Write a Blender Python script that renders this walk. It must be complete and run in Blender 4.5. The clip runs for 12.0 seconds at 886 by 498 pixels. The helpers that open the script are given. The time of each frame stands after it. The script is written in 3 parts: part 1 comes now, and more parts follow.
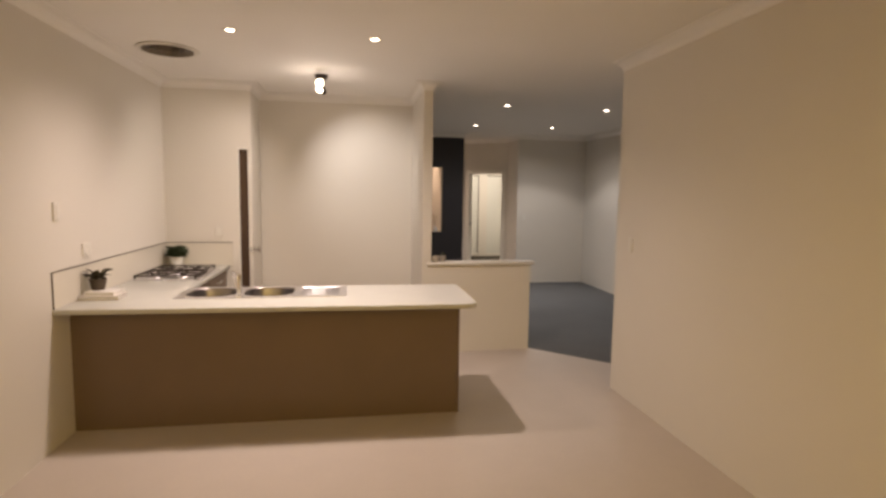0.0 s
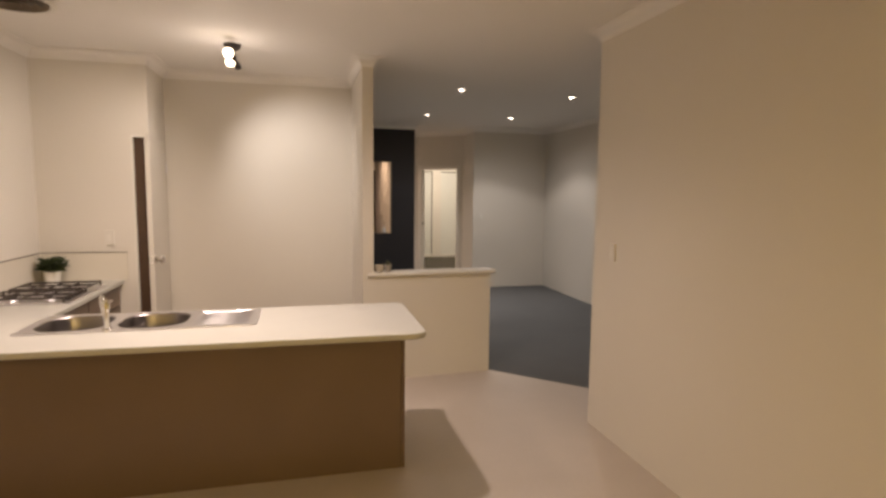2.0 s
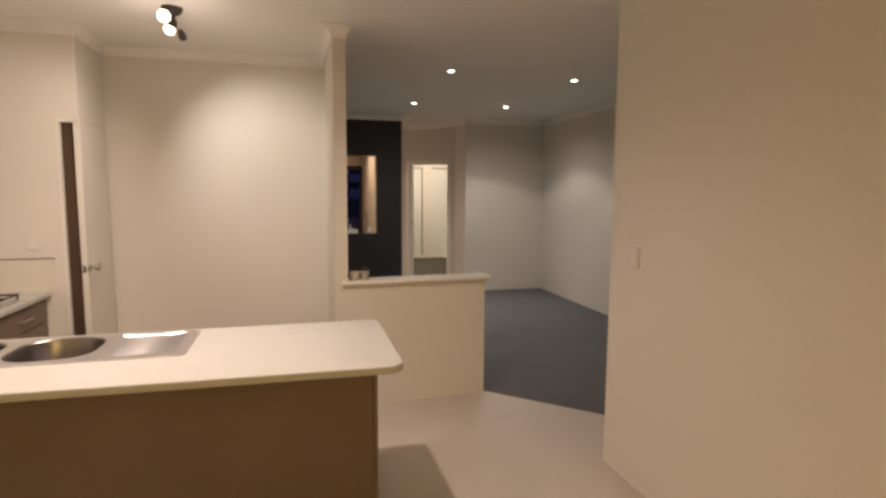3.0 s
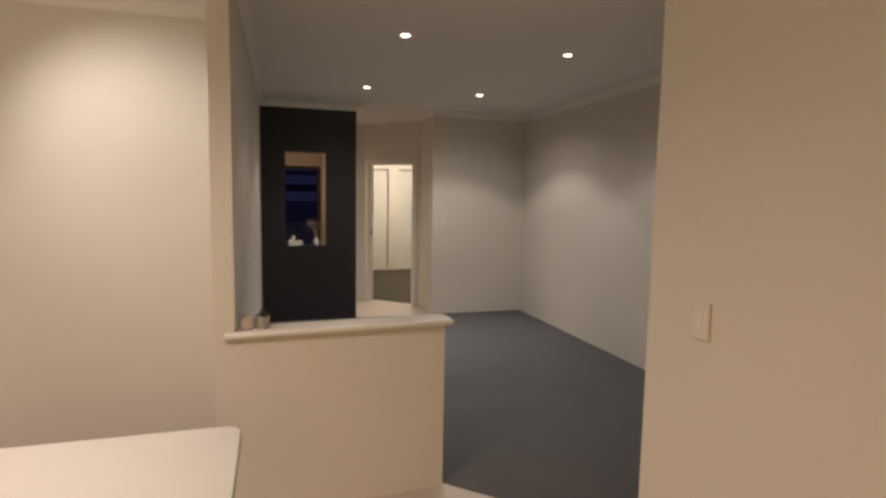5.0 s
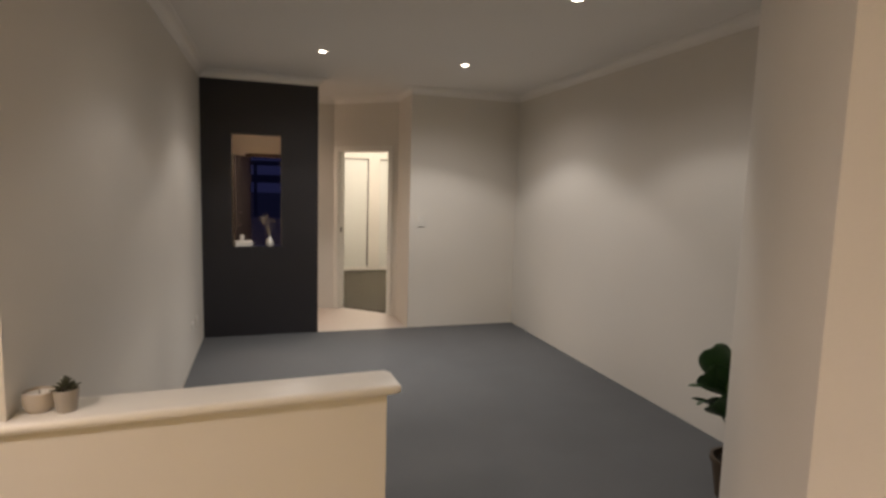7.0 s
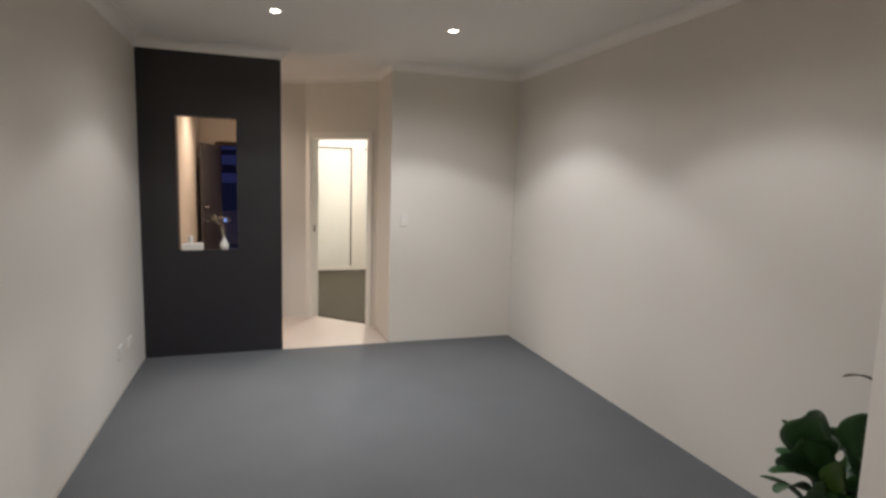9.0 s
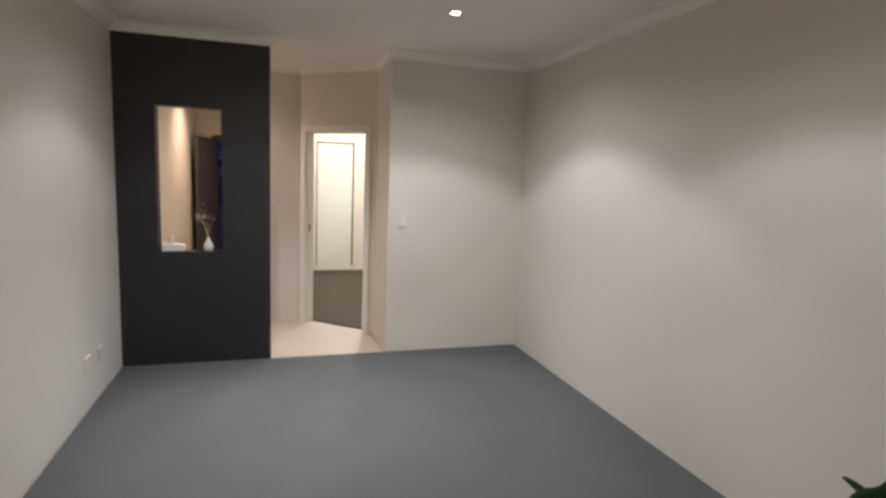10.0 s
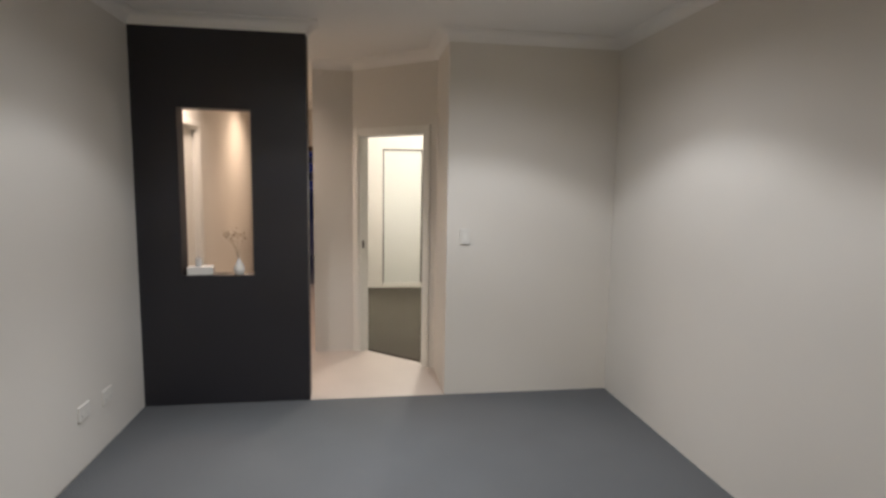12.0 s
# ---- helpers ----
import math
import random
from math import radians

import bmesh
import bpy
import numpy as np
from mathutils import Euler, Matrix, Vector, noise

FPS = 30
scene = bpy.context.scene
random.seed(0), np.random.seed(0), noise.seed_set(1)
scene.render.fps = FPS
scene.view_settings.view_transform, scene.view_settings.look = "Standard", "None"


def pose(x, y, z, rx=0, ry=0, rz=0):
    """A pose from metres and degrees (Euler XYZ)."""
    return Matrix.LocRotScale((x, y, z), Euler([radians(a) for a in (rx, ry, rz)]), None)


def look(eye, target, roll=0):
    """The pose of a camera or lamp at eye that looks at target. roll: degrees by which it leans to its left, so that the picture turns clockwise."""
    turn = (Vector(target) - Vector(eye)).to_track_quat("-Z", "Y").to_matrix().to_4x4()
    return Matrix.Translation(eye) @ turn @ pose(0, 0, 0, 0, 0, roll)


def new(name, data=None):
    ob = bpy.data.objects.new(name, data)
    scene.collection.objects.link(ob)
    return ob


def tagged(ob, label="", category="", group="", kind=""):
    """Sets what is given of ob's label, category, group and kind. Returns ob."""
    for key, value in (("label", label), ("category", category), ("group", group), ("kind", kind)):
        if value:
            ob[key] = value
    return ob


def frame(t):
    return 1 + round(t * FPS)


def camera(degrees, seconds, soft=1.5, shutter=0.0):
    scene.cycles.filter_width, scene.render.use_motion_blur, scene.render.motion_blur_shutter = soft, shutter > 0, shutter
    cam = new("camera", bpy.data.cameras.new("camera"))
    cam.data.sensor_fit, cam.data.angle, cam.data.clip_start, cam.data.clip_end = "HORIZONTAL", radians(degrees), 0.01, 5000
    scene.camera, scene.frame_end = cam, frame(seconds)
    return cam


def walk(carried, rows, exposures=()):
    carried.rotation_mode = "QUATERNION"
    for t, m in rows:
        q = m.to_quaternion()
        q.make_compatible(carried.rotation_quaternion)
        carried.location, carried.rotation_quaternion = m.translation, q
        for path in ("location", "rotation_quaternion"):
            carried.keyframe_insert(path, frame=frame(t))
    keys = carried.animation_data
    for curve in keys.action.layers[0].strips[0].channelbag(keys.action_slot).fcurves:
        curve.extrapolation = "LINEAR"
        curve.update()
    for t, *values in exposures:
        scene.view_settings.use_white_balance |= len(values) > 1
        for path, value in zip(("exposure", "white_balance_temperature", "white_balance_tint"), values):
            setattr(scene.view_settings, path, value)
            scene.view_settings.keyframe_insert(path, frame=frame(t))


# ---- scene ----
cam = camera(77.5, 12.0, 2.9)
PATH = [
    (0, (0.819, 1.139, 1.611), (1.144, 3.102, 1.413), 0.8),
    (0.5, (0.898, 1.265, 1.609), (1.233, 3.228, 1.416), 0.7),
    (1, (0.968, 1.438, 1.613), (1.341, 3.394, 1.424), 1.4),
    (1.5, (0.995, 1.72, 1.62), (1.429, 3.663, 1.426), 1.1),
    (2, (1.051, 1.976, 1.611), (1.533, 3.906, 1.406), 0.6),
    (2.5, (1.161, 2.278, 1.605), (1.652, 4.206, 1.394), 0.5),
    (3, (1.264, 2.622, 1.575), (1.769, 4.545, 1.366), 0.3),
    (3.5, (1.376, 2.95, 1.586), (1.929, 4.862, 1.392), -0.3),
    (5.5, (1.919, 4.133, 1.587), (2.51, 6.034, 1.387), 1.2),
    (6, (2.048, 4.403, 1.598), (2.642, 6.301, 1.385), 1.2),
    (6.5, (2.146, 4.663, 1.587), (2.752, 6.557, 1.372), 1.4),
    (7, (2.272, 4.86, 1.582), (2.876, 6.754, 1.367), 1.6),
    (9, (2.616, 5.667, 1.604), (3.236, 7.552, 1.358), 1.7),
    (9.5, (2.721, 5.835, 1.626), (3.326, 7.723, 1.366), 2.0),
    (10, (2.799, 6.014, 1.617), (3.388, 7.907, 1.358), 2.2),
    (10.5, (2.849, 6.206, 1.616), (3.42, 8.107, 1.37), 2.1),
    (11, (2.934, 6.387, 1.602), (3.428, 8.313, 1.384), 2.3),
    (11.5, (3.084, 6.581, 1.617), (3.441, 8.536, 1.385), 2.0),
    (12, (3.157, 6.839, 1.598), (3.449, 8.803, 1.365), 0.9),
]

EXPOSURES = [(0.0, 0.09, 7500, 17), (3.6, 0.02, 7850, 17), (5.4, 0.03, 7750, 17), (6.5, 0.20, 7550, 16), (7.2, 0.35, 7250, 14), (8.8, 0.76, 6600, 12), (11.0, 0.72, 6500, 11), (12.0, 0.60, 6450, 11)]
walk(cam, [(t, look(eye, target, roll)) for t, eye, target, roll in PATH], EXPOSURES)

# ---- world and lamps ----
CEIL = 2.68
world = bpy.data.worlds.new("dusk")
world.use_nodes = True
scene.world = world
world.node_tree.nodes["Background"].inputs["Color"].default_value = (0.10, 0.12, 0.44, 1)
world.node_tree.nodes["Background"].inputs["Strength"].default_value = 0.07

BULB = (1.0, 0.93, 0.89)
NOOK = (1.0, 0.80, 0.66)
WARM = (1.0, 0.895, 0.87)
AMBER = (1.0, 0.735, 0.15)
STRAW = (1.0, 0.80, 0.48)
COOL = (0.95, 0.97, 1.0)
ENTRY = (1.0, 0.74, 0.55)
BED = (1.0, 0.96, 0.86)


def spot(x, y, power, colour, angle=125, blend=0.6, z=CEIL - 0.045, radius=0.03, target=None):
    data = bpy.data.lights.new("downlight_lamp", "SPOT")
    data.energy, data.color, data.spot_size, data.spot_blend, data.shadow_soft_size = power, colour, radians(angle), blend, radius
    ob = new("downlight_lamp", data)
    ob.matrix_world = look((x, y, z), target or (x, y + 0.0001, 0))
    return ob


def bulb(x, y, z, power, colour, radius=0.04):
    data = bpy.data.lights.new("bulb_lamp", "POINT")
    data.energy, data.color, data.shadow_soft_size = power, colour, radius
    ob = new("bulb_lamp", data)
    ob.location = (x, y, z)
    return ob


# the last three are unseen, added over the dining end to yellow its wall
KITCHEN_DOWNLIGHTS = [(0.02, 5.12), (0.98, 5.14), (0.5, 1.2), (0.5, -1.0), (2.0, -1.0)]
ENTRY_DOWNLIGHTS = [(2.19, 13.9), (1.98, 11.75)]
LOUNGE_DOWNLIGHTS = [(2.66, 7.68), (3.96, 7.76), (2.71, 9.62), (3.94, 9.60)]
for x, y in KITCHEN_DOWNLIGHTS:
    if y > 4:
        spot(x, y, 82 if x < 0.5 else 74, WARM, 152, 0.86, radius=0.14 if x < 0.5 else 0.03)
        spot(x, y, 28 if x < 0.5 else 50, WARM, 66 if x < 0.5 else 84, 0.9, radius=0.14 if x < 0.5 else 0.03)
    else:
        # added dining fill: tint and power set for the right wall and floor
        spot(x, y, 40 if y > 0 else 70, STRAW if y > 0 else AMBER, 176, 0.35, radius=0.08)
for x, y in LOUNGE_DOWNLIGHTS:
    near, west = y < 9, x < 3
    spot(x, y, (6 if west else 12) if near else (14 if west else 24), COOL, 150 if near else 158, 0.85)
    spot(x, y, (7 if west else 14) if near else (15 if west else 25), COOL, 118, 0.28)
    spot(x, y, (26 if west else 22) if near else (92 if west else 66), COOL, 66, 1.0)
for x, y in ENTRY_DOWNLIGHTS:
    spot(x, y, 54 if y > 13 else 68, ENTRY if y > 13 else NOOK, 150, 0.9, radius=0.06 if y > 13 else 0.2)
spot(0.56, 6.42, 44, (0.97, 0.98, 1.0), 80, 1.0, z=2.42, target=(1.04, 7.55, 1.70))
spot(0.49, 6.15, 46, BULB, 100, 1.0, z=2.49, target=(-0.85, 6.95, 1.15))
bulb(0.535, 6.28, 2.34, 3.2, BULB, 0.08)
# unseen bedroom lamp, placed to light the blinds and spare the door jamb
bulb(4.1, 13.55, 2.52, 74, BED)

# ---- materials ----


def material(name, colour, rough=0.6, metal=0.0, vary=0.06, scale=6.0, bump=0.0, bump_scale=60.0, coat=0.0, fine=0.0, emit=None, random_piece=0.0):
    """A procedural surface: large uneven tone, fine grain, and relief."""
    m = bpy.data.materials.new(name)
    m.use_nodes = True
    nt = m.node_tree
    bsdf = nt.nodes["Principled BSDF"]
    coord = nt.nodes.new("ShaderNodeTexCoord")
    big = nt.nodes.new("ShaderNodeTexNoise")
    big.inputs["Scale"].default_value, big.inputs["Detail"].default_value = scale, 4
    nt.links.new(coord.outputs["Object"], big.inputs["Vector"])
    small = nt.nodes.new("ShaderNodeTexNoise")
    small.inputs["Scale"].default_value, small.inputs["Detail"].default_value = bump_scale, 3
    nt.links.new(coord.outputs["Object"], small.inputs["Vector"])
    mixer = nt.nodes.new("ShaderNodeMix")
    mixer.data_type = "RGBA"
    lo = [c * (1 - vary) for c in colour]
    hi = [min(1, c * (1 + vary)) for c in colour]
    mixer.inputs["A"].default_value, mixer.inputs["B"].default_value = (*lo, 1), (*hi, 1)
    nt.links.new(big.outputs["Fac"], mixer.inputs["Factor"])
    out = mixer.outputs["Result"]
    if fine:
        second = nt.nodes.new("ShaderNodeMix")
        second.data_type, second.blend_type = "RGBA", "MULTIPLY"
        second.inputs["Factor"].default_value = 1.0
        ramp = nt.nodes.new("ShaderNodeMapRange")
        ramp.inputs["To Min"].default_value, ramp.inputs["To Max"].default_value = 1 - fine, 1 + fine
        nt.links.new(small.outputs["Fac"], ramp.inputs["Value"])
        nt.links.new(out, second.inputs["A"])
        nt.links.new(ramp.outputs["Result"], second.inputs["B"])
        out = second.outputs["Result"]
    if random_piece:
        info = nt.nodes.new("ShaderNodeObjectInfo")
        span = nt.nodes.new("ShaderNodeMapRange")
        span.inputs["To Min"].default_value, span.inputs["To Max"].default_value = 1 - random_piece, 1 + random_piece
        nt.links.new(info.outputs["Random"], span.inputs["Value"])
        third = nt.nodes.new("ShaderNodeMix")
        third.data_type, third.blend_type = "RGBA", "MULTIPLY"
        third.inputs["Factor"].default_value = 1.0
        nt.links.new(out, third.inputs["A"])
        nt.links.new(span.outputs["Result"], third.inputs["B"])
        out = third.outputs["Result"]
    nt.links.new(out, bsdf.inputs["Base Color"])
    bsdf.inputs["Roughness"].default_value = rough
    bsdf.inputs["Metallic"].default_value = metal
    bsdf.inputs["Coat Weight"].default_value = coat
    if bump:
        node = nt.nodes.new("ShaderNodeBump")
        node.inputs["Strength"].default_value, node.inputs["Distance"].default_value = bump, 0.002
        nt.links.new(small.outputs["Fac"], node.inputs["Height"])
        nt.links.new(node.outputs["Normal"], bsdf.inputs["Normal"])
    if emit:
        bsdf.inputs["Emission Color"].default_value = (*emit[:3], 1)
        bsdf.inputs["Emission Strength"].default_value = emit[3]
    return m


PAINT = material("cream_wall_paint", (0.70, 0.665, 0.61), 0.55, vary=0.03, scale=1.3, bump=0.25, bump_scale=180, fine=0.015)
WHITE = material("white_ceiling_paint", (0.84, 0.82, 0.79), 0.7, vary=0.02, scale=1.0, bump=0.1, bump_scale=150)
GLOSS = material("white_gloss_paint", (0.76, 0.74, 0.69), 0.3, vary=0.02, scale=4)
BLACK = material("charcoal_feature_paint", (0.0175, 0.017, 0.0225), 0.5, vary=0.12, scale=2, bump=0.25, bump_scale=180)
TILE = material("cream_floor_tile", (0.49, 0.432, 0.385), 0.40, vary=0.05, scale=5, fine=0.03, bump=0.05, bump_scale=40, random_piece=0.025)
GROUT = material("tile_grout", (0.56, 0.50, 0.44), 0.9, vary=0.08, scale=20)
CARPET = material("charcoal_carpet", (0.103, 0.107, 0.111), 0.95, vary=0.10, scale=3, bump=1.0, bump_scale=420, fine=0.25)
OLIVE = material("olive_brown_carpet", (0.062, 0.052, 0.037), 0.95, vary=0.08, scale=3, bump=1.0, bump_scale=420, fine=0.2)
BROWN = material("brown_laminate", (0.162, 0.111, 0.080), 0.42, vary=0.10, scale=3, fine=0.04, bump_scale=90)
WORKTOP = material("cream_laminate_worktop", (0.490, 0.486, 0.452), 0.35, vary=0.03, scale=8, fine=0.05, bump_scale=260)
SPLASH = material("cream_splashback", (0.70, 0.66, 0.58), 0.25, vary=0.02, scale=3)
DARKTRIM = material("dark_trim", (0.09, 0.075, 0.06), 0.5, vary=0.1)
# the sink's steel again, with the bowls' dark reflections put into its colour
SHADEDSTEEL = material("shaded_bowl_steel", (0.30, 0.28, 0.28), 0.34, 1.0, vary=0.06, scale=14, bump=0.06, bump_scale=120)
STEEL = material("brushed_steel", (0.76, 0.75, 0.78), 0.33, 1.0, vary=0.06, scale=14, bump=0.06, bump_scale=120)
CHROME = material("chrome", (0.78, 0.77, 0.76), 0.08, 1.0, vary=0.02)
IRON = material("cast_iron", (0.040, 0.030, 0.025), 0.55, vary=0.2, scale=30, bump=0.4, bump_scale=200)
PANTRY = material("brown_pantry_timber", (0.070, 0.038, 0.022), 0.5, vary=0.15, scale=6, fine=0.08, bump_scale=80)
TIMBER = material("dark_brown_door_timber", (0.055, 0.030, 0.018), 0.4, vary=0.2, scale=6, fine=0.1, bump_scale=80)
PLASTIC = material("white_plastic", (0.71, 0.685, 0.635), 0.3, vary=0.01)
LEAF = material("dark_green_leaf", (0.027, 0.076, 0.024), 0.4, vary=0.35, scale=9, bump=0.3, bump_scale=40)
OLIVELEAF = material("olive_herb_leaf", (0.040, 0.058, 0.022), 0.6, vary=0.4, scale=20)
PLUM = material("brown_green_leaf", (0.060, 0.050, 0.030), 0.5, vary=0.4, scale=20)
YOUNG = material("light_green_leaf", (0.055, 0.115, 0.022), 0.4, vary=0.25, scale=9)
BARK = material("brown_stem", (0.06, 0.04, 0.025), 0.8, vary=0.3, scale=30, bump=0.6, bump_scale=90)
SOIL = material("potting_soil", (0.03, 0.022, 0.015), 0.95, vary=0.4, scale=60, bump=1.0, bump_scale=120)
CERAMIC = material("white_ceramic", (0.78, 0.76, 0.72), 0.25, vary=0.02)
STONEPOT = material("grey_concrete_pot", (0.36, 0.33, 0.30), 0.8, vary=0.12, scale=30, bump=0.5, bump_scale=150)
SANDPOT = material("beige_ceramic", (0.46, 0.41, 0.35), 0.6, vary=0.08, scale=25, bump=0.2, bump_scale=120)
SAGE = material("grey_green_leaf", (0.085, 0.090, 0.060), 0.6, vary=0.25, scale=30)
DARKPOT = material("dark_clay_pot", (0.072, 0.050, 0.032), 0.6, vary=0.2, scale=30, bump=0.3)
PAPER = material("book_paper", (0.70, 0.68, 0.63), 0.8, vary=0.05, scale=40)
COVER = material("pale_book_cover", (0.78, 0.76, 0.74), 0.5, vary=0.05, scale=10)
COVERB = material("grey_book_cover", (0.58, 0.54, 0.50), 0.5, vary=0.05, scale=10)
DRIED = material("dried_flower_stem", (0.46, 0.38, 0.28), 0.9, vary=0.2, scale=30)
BLIND = material("cream_roller_blind", (0.68, 0.68, 0.64), 0.8, vary=0.02, scale=3, bump=0.2, bump_scale=300)
VENT = material("brown_grey_vent_plastic", (0.20, 0.16, 0.12), 0.6, vary=0.1)
CONCRETE = material("porch_concrete", (0.25, 0.25, 0.25), 0.9, vary=0.15, scale=4, bump=0.4)
PALING = material("pale_fence_paling", (0.62, 0.62, 0.66), 0.8, vary=0.12, scale=5)
LEAFBOARD = material("grey_brown_door", (0.060, 0.056, 0.060), 0.4, vary=0.12, scale=5, fine=0.06, bump_scale=80)
FENCE = material("dark_fence", (0.04, 0.04, 0.05), 0.8, vary=0.2)
STREET = material("dim_carport_steel", (0.22, 0.22, 0.25), 0.7, vary=0.1)
LAMPWARM = material("lit_warm_lamp", (1, 0.9, 0.75), 0.4, emit=(1.0, 0.88, 0.68, 9.0))
LAMPCOOL = material("lit_lamp", (1, 0.95, 0.9), 0.4, emit=(1.0, 0.93, 0.84, 9.0))
BLUELAMP = material("lit_blue_garden_light", (0.1, 0.2, 1), 0.4, emit=(0.25, 0.4, 1.0, 0.5))

# ---- mesh helpers ----


def finish(name, bm, mat, smooth=False):
    me = bpy.data.meshes.new(name)
    bmesh.ops.recalc_face_normals(bm, faces=bm.faces)
    bm.to_mesh(me)
    bm.free()
    me.materials.append(mat)
    if smooth:
        me.shade_smooth()
        me.set_sharp_from_angle(angle=radians(35))
    return me


def part(name, bm, mat, parent=None, label="", smooth=False):
    ob = new(name, finish(name, bm, mat, smooth))
    if parent:
        ob.parent = parent
    return tagged(ob, label)


def empty(name, x, y, z, turn=0, label="", category="", group=""):
    ob = new(name)
    ob.empty_display_size = 0.05
    ob.matrix_world = pose(x, y, z, 0, 0, turn)
    return tagged(ob, label, category, group)


def box(bm, lo, hi, r=0.0, seg=2, m=None):
    made = bmesh.ops.create_cube(bm, size=1)
    vs = made["verts"]
    for v in vs:
        v.co = Vector([lo[i] + (v.co[i] + 0.5) * (hi[i] - lo[i]) for i in range(3)])
    if r:
        es = list({e for v in vs for e in v.link_edges})
        res = bmesh.ops.bevel(bm, geom=es, offset=r, segments=seg, affect="EDGES", profile=0.5)
        vs = list({v for f in res["faces"] for v in f.verts} | {v for v in vs if v.is_valid})
    if m is not None:
        bmesh.ops.transform(bm, matrix=m, verts=vs)
    return bm


def boxes(*items, r=0.0, m=None):
    bm = bmesh.new()
    for lo, hi in items:
        box(bm, lo, hi, r, 2, m)
    return bm


def lathe(profile, n=28, m=None, bm=None):
    """A turned solid from (radius, height) pairs."""
    bm = bm or bmesh.new()
    rings = []
    for r, z in profile:
        if r < 1e-6:
            rings.append([bm.verts.new((0, 0, z))])
        else:
            rings.append([bm.verts.new((r * math.cos(2 * math.pi * i / n), r * math.sin(2 * math.pi * i / n), z)) for i in range(n)])
    for a, b in zip(rings, rings[1:]):
        for i in range(n):
            j = (i + 1) % n
            face = [a[i % len(a)], a[j % len(a)], b[j % len(b)], b[i % len(b)]]
            face = list(dict.fromkeys(face))
            if len(face) > 2:
                bm.faces.new(face)
    if m is not None:
        bmesh.ops.transform(bm, matrix=m, verts=[v for ring in rings for v in ring])
    return bm


def tube(points, radii, n=10, bm=None):
    """A round bar through points, with closed ends."""
    bm = bm or bmesh.new()
    pts = [Vector(p) for p in points]
    if not hasattr(radii, "__len__"):
        radii = [radii] * len(pts)
    rings = []
    side = None
    for i, p in enumerate(pts):
        d = (pts[min(i + 1, len(pts) - 1)] - pts[max(i - 1, 0)]).normalized()
        if side is None:
            side = d.orthogonal().normalized()
        side = (side - d * side.dot(d)).normalized()
        up = d.cross(side)
        rings.append([bm.verts.new(p + radii[i] * (math.cos(2 * math.pi * k / n) * side + math.sin(2 * math.pi * k / n) * up)) for k in range(n)])
    for a, b in zip(rings, rings[1:]):
        for k in range(n):
            bm.faces.new([a[k], a[(k + 1) % n], b[(k + 1) % n], b[k]])
    bm.faces.new(rings[0])
    bm.faces.new(rings[-1])
    return bm


def prism(points, z0, z1):
    """A flat-topped solid over a plan outline."""
    bm = bmesh.new()
    a = [bm.verts.new((x, y, z0)) for x, y in points]
    b = [bm.verts.new((x, y, z1)) for x, y in points]
    bm.faces.new(a)
    bm.faces.new(b)
    for i in range(len(a)):
        j = (i + 1) % len(a)
        bm.faces.new([a[i], a[j], b[j], b[i]])
    return bm


def run(path, profile):
    """A mitred moulding along a plan path; profile pairs are (into the room on the path's left, height)."""
    bm = bmesh.new()
    pts = [Vector((x, y)) for x, y in path]
    rings = []
    for i, p in enumerate(pts):
        ds = []
        if i > 0:
            ds.append((p - pts[i - 1]).normalized())
        if i < len(pts) - 1:
            ds.append((pts[i + 1] - p).normalized())
        ns = [Vector((-d.y, d.x)) for d in ds]
        n = sum(ns, Vector((0, 0))).normalized()
        n = n / max(0.3, n.dot(ns[0]))
        rings.append([bm.verts.new((p.x + n.x * o, p.y + n.y * o, z)) for o, z in profile])
    k = len(profile)
    for a, b in zip(rings, rings[1:]):
        for i in range(k):
            bm.faces.new([a[i], a[(i + 1) % k], b[(i + 1) % k], b[i]])
    bm.faces.new(rings[0])
    bm.faces.new(rings[-1])
    return bm


def structure(name, bm, mat, label, smooth=False):
    return tagged(part(name, bm, mat, None, label, smooth), kind="structure")


# ---- the shell ----
XL, XR = -1.005, 2.975          # kitchen and dining side walls
LX, RX = 1.64, 5.07             # lounge side walls
FAR = 10.85                     # lounge end wall
BACK = 7.55                     # wall behind the kitchen
REAR = -2.4                     # dining end, behind the walker
T = 0.12

structure("wall_kitchen_left", boxes(((XL - T, REAR, 0), (XL, 6.985, CEIL))), PAINT, "cream painted wall beside the kitchen bench")
structure("wall_rear", boxes(((XL - T, REAR - T, 0), (XR + T, REAR, CEIL))), PAINT, "cream painted end wall of the dining area")
structure("wall_dining_right", boxes(((XR, REAR, 0), (XR + T, 5.39, CEIL))), PAINT, "long cream painted wall of the dining area")
structure("wall_stove", boxes(((XL - T, 6.985, 0), (-0.315, 6.985 + T, CEIL)), ((-0.315, 6.985, 2.03), (-0.18, 6.985 + T, CEIL))), PAINT, "cream painted wall behind the gas hob")
structure("wall_pantry", boxes(((-0.30, BACK, 0), (-0.18, BACK + T, CEIL)), ((-0.30, 7.105, 2.05), (-0.18, BACK, CEIL))), PAINT, "short cream wall above the pantry door")
structure("wall_kitchen_back", boxes(((-0.18, BACK, 0), (1.56, BACK + T, CEIL))), PAINT, "plain cream wall at the back of the kitchen")
structure("wall_lounge_left", prism([(1.508, 6.555), (1.60, 6.563), (LX, FAR), (1.50, FAR)], 0, CEIL), PAINT, "cream painted wall between kitchen and lounge")
structure("wall_half_height", prism([(1.60, 6.563), (2.650, 6.622), (2.645, 6.737), (1.602, 6.675)], 0, 0.897), PAINT, "half-height cream wall between kitchen and lounge")

